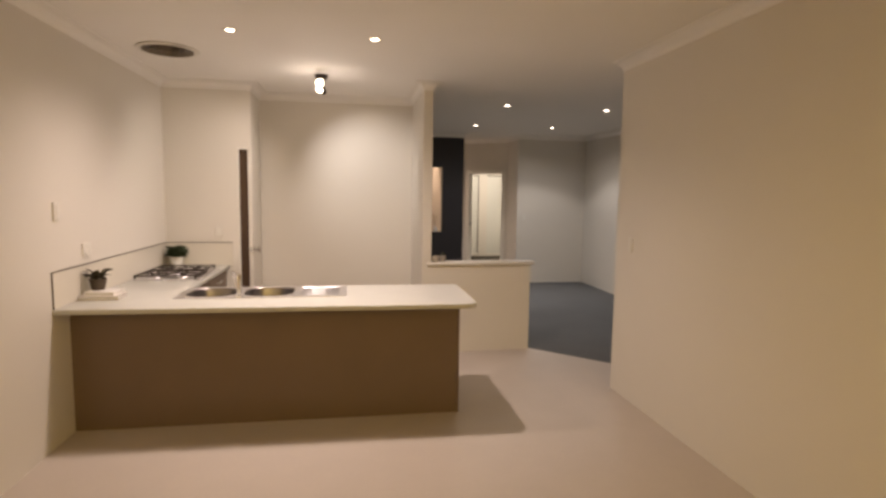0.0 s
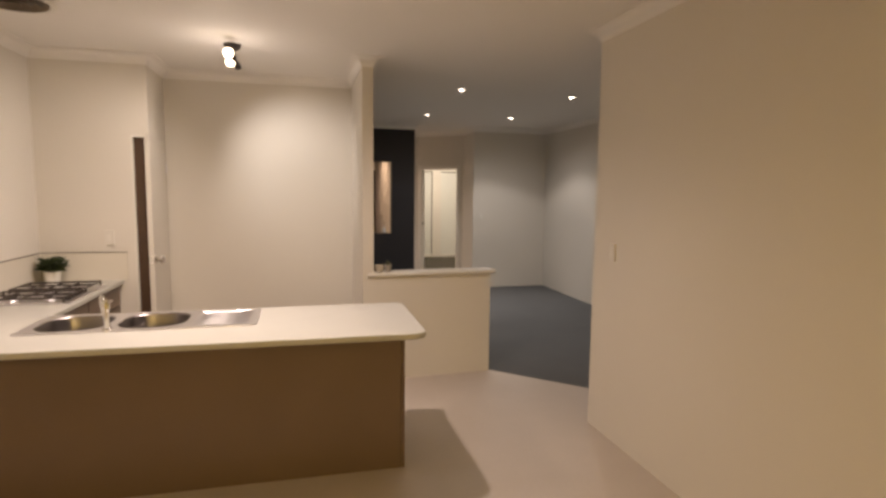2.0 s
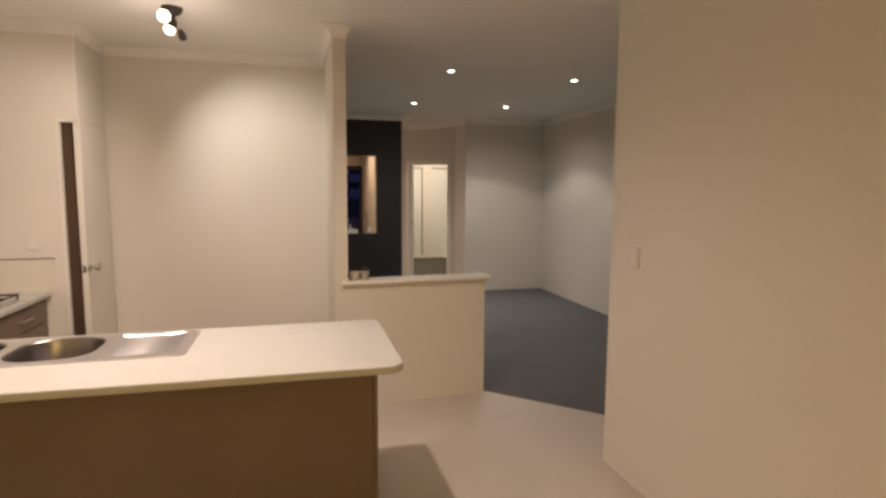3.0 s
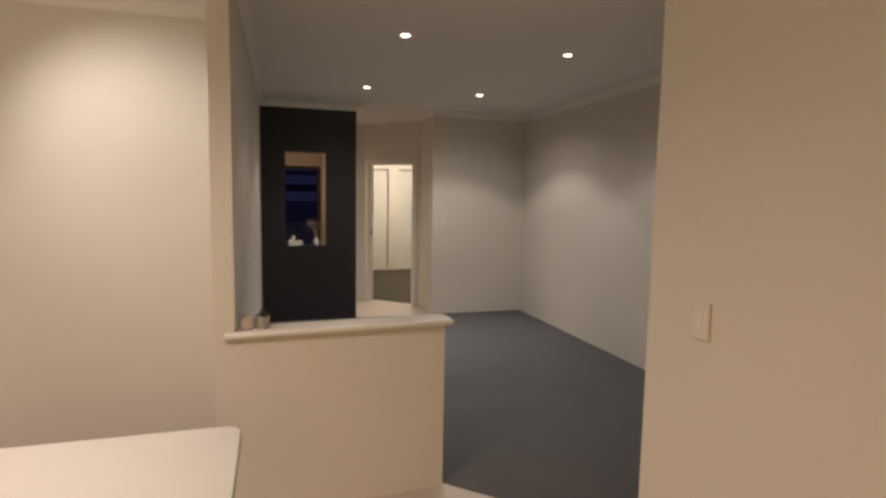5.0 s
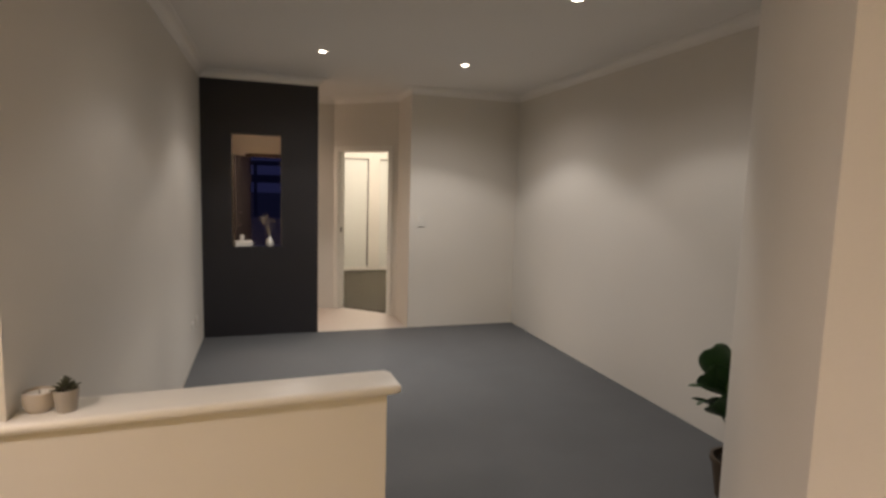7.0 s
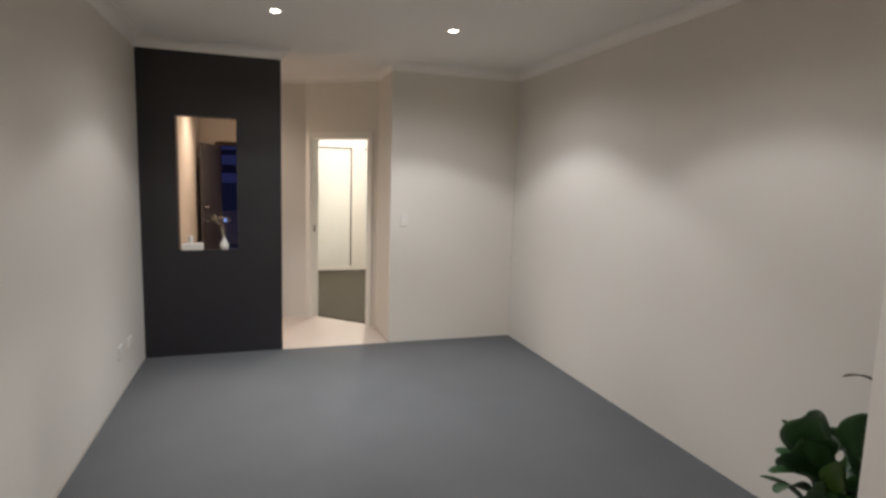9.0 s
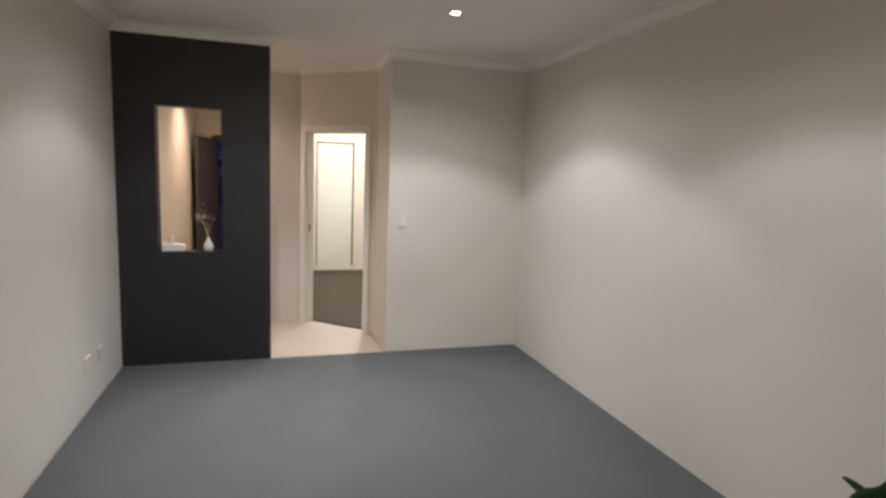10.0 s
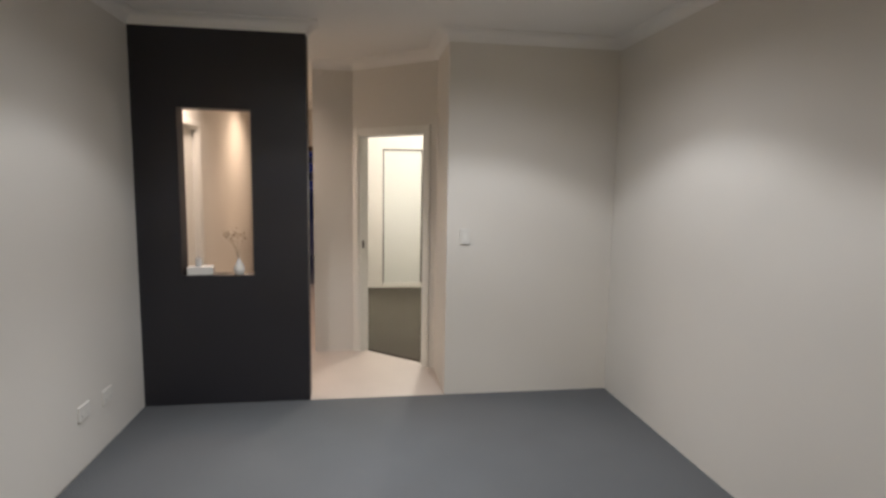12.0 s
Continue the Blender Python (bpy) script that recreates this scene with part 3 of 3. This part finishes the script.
part("rim", bm, STEEL, sink, "", True)
bm = bmesh.new()
n = 60
rows = []
for i in range(n + 1):
    y = DY0 + (DY1 - DY0) * i / n
    ridge = 0.004 * max(0.0, math.sin(2 * math.pi * i / 5.0)) if 3 < i < n - 3 else 0
    edge_up = 0.007 if 0 < i < n else 0
    rows.append([bm.verts.new((x, y, 0.870 - (0 if x in (DX0, DX1) else edge_up) - (0.004 * (DX1 - x) / 0.3 if edge_up and x not in (DX0, DX1) else 0) + (ridge if x not in (DX0, DX1) else 0))) for x in (DX0, DX0 + 0.03, (DX0 + DX1) / 2, DX1 - 0.02, DX1)])
for p, q in zip(rows, rows[1:]):
    for i in range(4):
        bm.faces.new([p[i], p[i + 1], q[i + 1], q[i]])
part("drainer", bm, STEEL, sink, "ribbed steel drainer", True)

tap = empty("mixer_tap", 0.03, 5.165, 0.870, 0, "chrome sink mixer tap with an angled spout", "tap")
part("body", lathe([(0, 0), (0.025, 0), (0.025, 0.006), (0.016, 0.012), (0.014, 0.105), (0.018, 0.11), (0.019, 0.142), (0.014, 0.150), (0, 0.152)], 24), CHROME, tap, "", True)
part("spout", tube([(-0.004, 0.004, 0.012), (-0.018, 0.030, 0.06), (-0.036, 0.068, 0.108), (-0.054, 0.110, 0.142), (-0.064, 0.138, 0.150), (-0.070, 0.152, 0.136)], [0.010, 0.011, 0.013, 0.015, 0.015, 0.013], 14), CHROME, tap, "", True)
part("lever", tube([(0, 0, 0.146), (0.008, -0.016, 0.158), (0.016, -0.045, 0.166)], [0.009, 0.008, 0.006], 10), CHROME, tap, "", True)

# gas hob
hob = empty("gas_hob", -0.715, 6.33, 0.865, 0, "stainless steel gas hob with black cast-iron trivets", "hob")
part("tray", boxes(((-0.262, -0.35, 0.0), (0.275, 0.35, 0.010)), r=0.004), STEEL, hob)
burners = [(-0.11, -0.22, 0.04), (0.11, -0.22, 0.03), (0.0, 0.0, 0.055), (-0.11, 0.22, 0.03), (0.11, 0.22, 0.04)]
for x, y, r in burners:
    b = part("burner", lathe([(0, 0.010), (r + 0.012, 0.010), (r + 0.008, 0.018), (r, 0.020), (r, 0.026), (0, 0.026)], 20, Matrix.Translation((x, y, 0))), STEEL, hob, "", True)
    part("burner_cap", lathe([(0, 0.026), (r * 0.85, 0.026), (r * 0.85, 0.032), (r * 0.6, 0.034), (0, 0.034)], 20, Matrix.Translation((x, y, 0))), IRON, b, "black enamel burner cap", True)
for y0, y1 in ((-0.335, -0.04), (0.04, 0.335)):
    corners = [(-0.235, y0), (0.235, y0), (0.235, y1), (-0.235, y1), (-0.235, y0)]
    trivet = part("trivet", tube([(x, y, 0.038) for x, y in corners], 0.007, 6), IRON, hob, "black cast-iron trivet", True)
    for x in (-0.115, 0.0, 0.115):
        part("bar", tube([(x, y0, 0.038), (x, y0 + 0.03, 0.040), (x, y0 + 0.05, 0.048), (x, y0 + 0.07, 0.040), (x, y1 - 0.07, 0.040), (x, y1 - 0.05, 0.048), (x, y1 - 0.03, 0.040), (x, y1, 0.038)], 0.007, 6), IRON, trivet, "", True)
    part("bar", tube([(-0.235, (y0 + y1) / 2, 0.038), (0.235, (y0 + y1) / 2, 0.038)], 0.007, 6), IRON, trivet, "", True)
    for x, y in corners[:4]:
        part("foot", tube([(x, y, 0.010), (x, y, 0.046)], 0.008, 6), IRON, trivet, "", True)
for i in range(5):
    part("knob", lathe([(0, 0.010), (0.018, 0.010), (0.016, 0.030), (0, 0.031)], 16, Matrix.Translation((0.225, -0.24 + i * 0.06, 0))), IRON, hob, "", True)


def book(name, x, y, z, w, d, h, turn, cover, label):
    b = empty(name, x, y, z, turn, label, "book")
    part("pages", boxes(((-w / 2 + 0.006, -d / 2 + 0.006, 0.004), (w / 2 - 0.004, d / 2 - 0.006, h - 0.004))), PAPER, b)
    part("cover", boxes(((-w / 2, -d / 2, 0), (w / 2, d / 2, 0.004)), ((-w / 2, -d / 2, h - 0.004), (w / 2, d / 2, h)), ((-w / 2, -d / 2, 0.004), (-w / 2 + 0.004, d / 2, h - 0.004)), r=0.001), cover, b)
    return b


book("book", -0.868, 5.21, 0.8655, 0.25, 0.19, 0.028, 4, COVERB, "grey-covered book lying on the worktop")
book("book", -0.862, 5.22, 0.8937, 0.20, 0.15, 0.026, -7, COVER, "pale book lying on a larger book")


def leaf_mesh(bm, base, tip, width, droop, normal_turn=0.0, cup=0.15, n=6, full=0.75):
    """One blade with a midrib fold, from base to tip."""
    base, tip = Vector(base), Vector(tip)
    d = tip - base
    flat = Vector((d.y, -d.x, 0))
    side = (flat if flat.length > 1e-4 else Vector((1, 0, 0))).normalized()
    side = Matrix.Rotation(normal_turn, 3, d.normalized()) @ side
    up = side.cross(d.normalized())
    rows = []
    for i in range(n + 1):
        s = i / n
        p = base + d * s + up * droop * d.length * math.sin(math.pi * s)
        w = width * (math.sin(math.pi * min(1, s * 0.95 + 0.02)) ** full) * (0.75 + 0.45 * s) / 2
        w = max(w, 0.0015)
        rows.append([bm.verts.new(p - side * w + up * cup * w), bm.verts.new(p - side * w * 0.5 + up * cup * w * 0.3), bm.verts.new(p), bm.verts.new(p + side * w * 0.5 + up * cup * w * 0.3), bm.verts.new(p + side * w + up * cup * w)])
    for a, b in zip(rows, rows[1:]):
        for i in range(4):
            bm.faces.new([a[i], a[i + 1], b[i + 1], b[i]])
    return bm


def thicken(ob, t=0.0015):
    mod = ob.modifiers.new("thickness", "SOLIDIFY")
    mod.thickness = t
    return ob


def potted(name, x, y, z, r, h, pot_mat, label, leaves, size, spread, rise, mat, seed, taper=0.8, low=0.45):
    rnd = random.Random(seed)
    t = empty(name, x, y, z, rnd.uniform(0, 90), label, "plant")
    part("pot", lathe([(0, 0), (r * taper, 0), (r * (taper + 1) / 2, h * 0.5), (r, h), (r * 0.9, h), (r * 0.86, h * 0.85), (0, h * 0.85)], 28), pot_mat, t, "", True)
    part("soil", lathe([(0, h * 0.88), (r * 0.85, h * 0.86)], 20), SOIL, t)
    for i in range(leaves):
        a = i * 2.399 + rnd.uniform(-0.3, 0.3)
        s = spread * rnd.uniform(0.3, 1.0)
        up = rise * rnd.uniform(low, 1.0)
        bm = bmesh.new()
        b = (0.25 * r * math.cos(a), 0.25 * r * math.sin(a), h * 0.86 + up * 0.25 * rnd.random())
        leaf_mesh(bm, b, (s * math.cos(a), s * math.sin(a), h * 0.86 + up), size * rnd.uniform(0.7, 1.1), 0.12, rnd.uniform(-0.5, 0.5))
        thicken(part("leaf", bm, mat, t, "", True))
    return t


potted("succulent_plant", -0.915, 5.25, 0.920, 0.056, 0.078, DARKPOT, "small succulent in a dark round pot on two books", 44, 0.034, 0.100, 0.080, PLUM, 3, 0.72, 0.15)
potted("herb_plant", -0.875, 6.86, 0.8655, 0.062, 0.10, CERAMIC, "bushy green plant in a small white pot beside the hob", 230, 0.044, 0.120, 0.125, OLIVELEAF, 5, 0.75, 0.12)

# candle bowl and tiny succulent on the half wall
candle = empty("candle_bowl", 1.655, 6.630, 0.930, 0, "squat beige ceramic candle bowl on the half wall", "candle")
part("bowl", lathe([(0, 0), (0.028, 0), (0.033, 0.004), (0.040, 0.020), (0.042, 0.040), (0.040, 0.056), (0.037, 0.058), (0.036, 0.046), (0, 0.046)], 30), SANDPOT, candle, "", True)
part("wax", lathe([(0, 0.048), (0.0365, 0.050)], 20), PAPER, candle)
part("wick", tube([(0, 0, 0.046), (0.001, 0, 0.058)], 0.0015, 6), DARKTRIM, candle)
sprig = empty("tiny_succulent", 1.726, 6.612, 0.930, 0, "tiny grey-green succulent in a grey concrete pot", "plant")
part("pot", lathe([(0, 0), (0.025, 0), (0.0255, 0.003), (0.0325, 0.062), (0.030, 0.064), (0.028, 0.056), (0, 0.056)], 28), STONEPOT, sprig, "", True)
part("soil", lathe([(0, 0.059), (0.0285, 0.058)], 18), SOIL, sprig)
rnd = random.Random(8)
for i in range(34):
    a = i * 2.399
    f = (i + 0.5) / 34
    out = Vector((math.cos(a), math.sin(a), 0))
    foot = out * 0.020 * f + Vector((0, 0, 0.058 + 0.018 * (1 - f)))
    bm = leaf_mesh(bmesh.new(), foot, foot + (out * (0.2 + f) + Vector((0, 0, 1.1 - 0.5 * f))).normalized() * rnd.uniform(0.018, 0.027), 0.009, 0.1, n=4)
    thicken(part("leaf", bm, SAGE, sprig, "", True))

# ---- wall plates ----


def plate(name, x, y, z, turn, w, h, label, rockers, category, rows=1):
    """A wall plate that faces its local -y."""
    p = empty(name, x, y, z, turn, label, category)
    part("plate", boxes(((-w / 2, -0.012, -h / 2), (w / 2, 0, h / 2)), r=0.003), PLASTIC, p)
    for i in range(rockers):
        cx = (i - (rockers - 1) / 2) * (w / max(rockers, 1)) * 0.8 if rows == 1 else 0
        cz = 0 if rows == 1 else (i - (rockers - 1) / 2) * h * 0.3
        rw, rh = (0.011, 0.026) if rockers == 1 else (0.008, 0.012)
        part("rocker", boxes(((cx - rw, -0.0145, cz - rh), (cx + rw, -0.012, cz + rh)), r=0.0015), GLOSS, p)
    return p


def outlet(x, y, z, turn, label):
    p = plate("power_outlet", x, y, z, turn, 0.120, 0.085, label, 2, "outlet")
    for cx in (-0.032, 0.032):
        bm = bmesh.new()
        for dx, dz, a in ((-0.006, -0.012, 30), (0.006, -0.012, -30), (0, -0.024, 0)):
            box(bm, (-0.001, -0.0126, -0.004), (0.001, -0.012, 0.004), m=pose(cx + dx, 0, dz, 0, a, 0))
        part("socket", bm, DARKTRIM, p)
    return p


plate("light_switch", XL, 4.925, 1.468, 90, 0.073, 0.116, "white three-gang switch plate on the kitchen wall", 3, "switch", 3)
outlet(XL, 5.30, 1.195, 90, "white double power outlet above the splashback")
plate("light_switch", -0.50, 6.985, 1.215, 0, 0.073, 0.115, "white switch plate on the wall by the hob", 1, "switch")
plate("light_switch", XR, 5.145, 1.235, -90, 0.062, 0.110, "white light switch on the dining wall", 1, "switch")
plate("light_switch", 3.915, FAR, 1.215, 0, 0.073, 0.115, "white light switch on the lounge end wall", 1, "switch")
outlet(LX - 0.008, 10.02, 0.318, 90, "white double power outlet low on the lounge wall")
outlet(LX - 0.005, 10.296, 0.305, 90, "white double power outlet low on the lounge wall")

# ---- ceiling fittings ----
# includes the three added dining fittings, which stay out of view
for x, y in KITCHEN_DOWNLIGHTS + LOUNGE_DOWNLIGHTS + ENTRY_DOWNLIGHTS:
    lit = LAMPWARM if (x, y) in KITCHEN_DOWNLIGHTS else LAMPCOOL
    d = empty("downlight", x, y, CEIL, 0, "round white recessed ceiling downlight, lit", "downlight", "ceiling downlights")
    part("ring", lathe([(0.030, -0.001), (0.033, -0.005), (0.046, -0.006), (0.052, -0.001)], 28), GLOSS, d, "", True)
    part("lamp", lathe([(0, -0.012), (0.012, -0.011), (0.022, -0.008), (0.028, -0.004), (0.029, -0.001), (0, -0.001)], 24), lit, d, "glowing lamp face", True)

vent = empty("ceiling_vent", -0.56, 5.75, CEIL, 0, "round brown-grey ceiling air vent", "vent")
part("frame", lathe([(0.215, -0.001), (0.225, -0.010), (0.212, -0.018), (0.188, -0.016), (0.182, -0.001)], 40), GLOSS, vent, "", True)
for i in range(4):
    r = 0.175 - i * 0.042
    part("cone", lathe([(r, -0.020 - 0.004 * i), (r + 0.004, -0.019 - 0.004 * i), (r - 0.016, -0.003), (r - 0.020, -0.003)], 36), VENT, vent, "", True)
part("backing", lathe([(0, -0.002), (0.182, -0.002)], 36), DARKTRIM, vent)

fitting = empty("spot_fitting", 0.545, 6.44, CEIL, 0, "dark metal triple ceiling spotlight, lit", "ceiling light")
part("base", lathe([(0, -0.048), (0.022, -0.046), (0.044, -0.036), (0.058, -0.018), (0.062, 0.0), (0, 0.0)], 32), IRON, fitting, "dark domed ceiling base", True)


def spot_head(knee, tip, r, lit_label, sunk=0.0):
    """A jointed arm, a tapered metal cup and its round lamp."""
    knee, tip = Vector(knee), Vector(tip)
    d = (tip - knee).normalized()
    part("arm", tube([(knee.x * 0.3, knee.y * 0.3, -0.040), tuple(knee * 0.75 + Vector((0, 0, -0.012))), tuple(knee)], 0.007, 10), CHROME, fitting, "", True)
    back = tip - d * 0.062
    cup = part("lamp_head", tube([tuple(back - d * 0.004), tuple(back), tuple(back + d * 0.020), tuple(tip - d * 0.004), tuple(tip)], [r * 0.4, r * 0.6, r * 0.85, r, r * 0.96], 20), IRON, fitting, "dark metal lamp cup", True)
    turn = d.to_track_quat("Z", "Y").to_matrix().to_4x4()
    part("bulb", lathe([(0, 0.0), (r * 0.90, 0.0), (r * 0.98, r * 0.35), (r * 0.80, r * 0.80), (r * 0.42, r * 1.10), (0, r * 1.18)], 20, Matrix.Translation(tip - d * sunk) @ turn @ Matrix.Diagonal((1 - 4 * sunk, 1 - 4 * sunk, 1 - 40 * sunk, 1))), LAMPWARM, cup, lit_label, True)


spot_head((0.006, -0.165, -0.075), (-0.002, -0.215, -0.108), 0.036, "glowing round lamp")
spot_head((0.006, -0.020, -0.085), (-0.010, -0.034, -0.130), 0.033, "glowing round lamp")
spot_head((0.002, 0.190, -0.070), (0.010, 0.265, -0.110), 0.026, "glowing lamp turned to the back wall", 0.02)

# base added out of view above the bedroom's point lamp; it doesn't glow
bed_lamp = empty("ceiling_light", 4.1, 13.55, CEIL, 0, "plain white base added for the unseen bedroom lamp", "ceiling light")
part("base", lathe([(0, -0.02), (0.07, -0.018), (0.075, 0), (0, 0)], 28), GLOSS, bed_lamp, "", True)

# ---- in the feature wall's opening ----
SILL = OZ0
structure("opening_sill", boxes(((OX0, FAR + 0.002, SILL), (OX1, FAR + BW - 0.002, SILL + 0.008)), r=0.002), material("dark_gloss_sill", (0.03, 0.03, 0.035), 0.15, vary=0.05), "dark glossy sill in the opening")
tissue = empty("tissue_box", 2.03, FAR + 0.07, SILL + 0.008, 8, "white box with a white candle on the sill", "box")
part("box", boxes(((-0.085, -0.055, 0), (0.085, 0.055, 0.055)), r=0.004), CERAMIC, tissue)
jar = empty("white_candle", 2.015, FAR + 0.07, SILL + 0.063, 0, "small white candle on a white box", "candle")
part("wax", lathe([(0, 0), (0.022, 0), (0.022, 0.06), (0.018, 0.064), (0, 0.062)], 20), CERAMIC, jar, "", True)
part("wick", tube([(0, 0, 0.062), (0.001, 0, 0.074)], 0.0015, 6), DARKTRIM, jar)
vase = empty("bud_vase", 2.29, FAR + 0.075, SILL + 0.008, 0, "white teardrop bud vase holding dried stems", "vase")
part("body", lathe([(0, 0), (0.030, 0), (0.040, 0.02), (0.038, 0.045), (0.022, 0.075), (0.010, 0.10), (0.011, 0.112), (0.007, 0.112), (0.007, 0.08), (0, 0.078)], 28), CERAMIC, vase, "", True)
rnd = random.Random(12)
for i in range(6):
    a, l = rnd.uniform(0, 6.28), rnd.uniform(0.14, 0.24)
    tip = (0.10 * math.cos(a) * rnd.uniform(0.4, 1), 0.05 * math.sin(a), 0.09 + l)
    stem = part("stem", tube([(0, 0, 0.085), (tip[0] * 0.35, tip[1] * 0.35, 0.09 + l * 0.55), tip], 0.0014, 6), DRIED, vase)
    bm = bmesh.new()
    for k in range(5):
        q = Vector(tip) + Vector((rnd.uniform(-0.022, 0.022), rnd.uniform(-0.015, 0.015), rnd.uniform(-0.05, 0.015)))
        leaf_mesh(bm, q, q + Vector((rnd.uniform(-0.025, 0.025), rnd.uniform(-0.015, 0.015), rnd.uniform(0.0, 0.03))), 0.014, 0.1, n=3)
    thicken(part("seed_head", bm, DRIED, stem, "pale dried seed head"), 0.001)

# ---- lounge plant ----
plant = empty("rubber_plant", 4.625, 7.02, 0.004, 0, "large-leaved dark green rubber plant in a clay pot", "plant")
part("pot", lathe([(0, 0), (0.10, 0), (0.115, 0.10), (0.13, 0.19), (0.138, 0.19), (0.138, 0.215), (0.122, 0.215), (0.118, 0.18), (0, 0.18)], 32), DARKPOT, plant, "", True)
part("soil", lathe([(0, 0.188), (0.118, 0.182)], 24), SOIL, plant)
stems = [((0.0, 0.0, 0.18), (-0.01, 0.01, 0.42), (-0.04, 0.04, 0.66)), ((0.02, -0.01, 0.18), (0.06, -0.02, 0.40), (0.09, -0.02, 0.62)), ((-0.02, 0.0, 0.18), (-0.03, 0.03, 0.38), (-0.03, 0.07, 0.54))]
for st in stems:
    part("stem", tube(st, [0.011, 0.009, 0.005], 8), BARK, plant, "", True)
rnd = random.Random(21)
for si, st in enumerate(stems):
    a0, a1, a2 = [Vector(p) for p in st]
    count = (6, 9, 6)[si]
    for i in range(count):
        s = 0.45 + 0.55 * (i + 0.5) / count
        p = a0.lerp(a1, s * 2) if s < 0.5 else a1.lerp(a2, s * 2 - 1)
        a = i * 2.399 + si * 1.1
        l = rnd.uniform(0.17, 0.23) * (1.1 - 0.25 * s)
        out = Vector((math.cos(a), math.sin(a), 0))
        foot = p + out * 0.035 + Vector((0, 0, 0.015))
        lift = rnd.uniform(-0.2, 0.9) + 0.3 * s
        tip = foot + (out + Vector((0, 0, lift))).normalized() * l
        bm = tube([p, foot], 0.003, 6)
        leaf_mesh(bm, foot, tip, l * rnd.uniform(0.58, 0.74), 0.14, rnd.uniform(-0.9, 0.9), 0.25, 10, 0.55)
        thicken(part("leaf", bm, YOUNG if (s < 0.6 and rnd.random() < 0.15) else LEAF, plant, "", True), 0.0012)
# the broad upright leaves on the lounge side
for foot, tip, wide, twist, mat in (((-0.08, -0.02, 0.60), (-0.270, -0.03, 0.835), 0.17, 1.15, LEAF), ((-0.06, 0.02, 0.56), (-0.26, 0.0, 0.70), 0.16, 1.2, LEAF), ((-0.05, -0.05, 0.52), (-0.16, -0.10, 0.70), 0.11, 1.0, YOUNG),
        ((-0.04, -0.02, 0.44), (-0.25, -0.05, 0.55), 0.15, 1.0, LEAF), ((0.04, -0.03, 0.64), (0.02, -0.06, 0.83), 0.15, 0.4, LEAF), ((-0.03, 0.02, 0.48), (-0.37, -0.02, 0.645), 0.07, 0.1, LEAF)):
    bm = tube([(foot[0] * 0.4, foot[1] * 0.4, foot[2] - 0.05), foot], 0.0035, 6)
    leaf_mesh(bm, foot, tip, wide, 0.10, twist, 0.35, 10, 0.5)
    thicken(part("leaf", bm, mat, plant, "broad glossy leaf", True), 0.0012)
bm = leaf_mesh(bmesh.new(), (0.12, 0.0, 0.915), (-0.095, -0.03, 0.965), 0.030, 0.06, 0.2, 0.3)
thicken(part("leaf", bm, BARK, plant, "withered brown curled leaf", True))
part("stem", tube([(0.09, -0.02, 0.61), (0.12, -0.01, 0.78), (0.12, 0.0, 0.915)], [0.005, 0.004, 0.003], 8), BARK, plant, "", True)
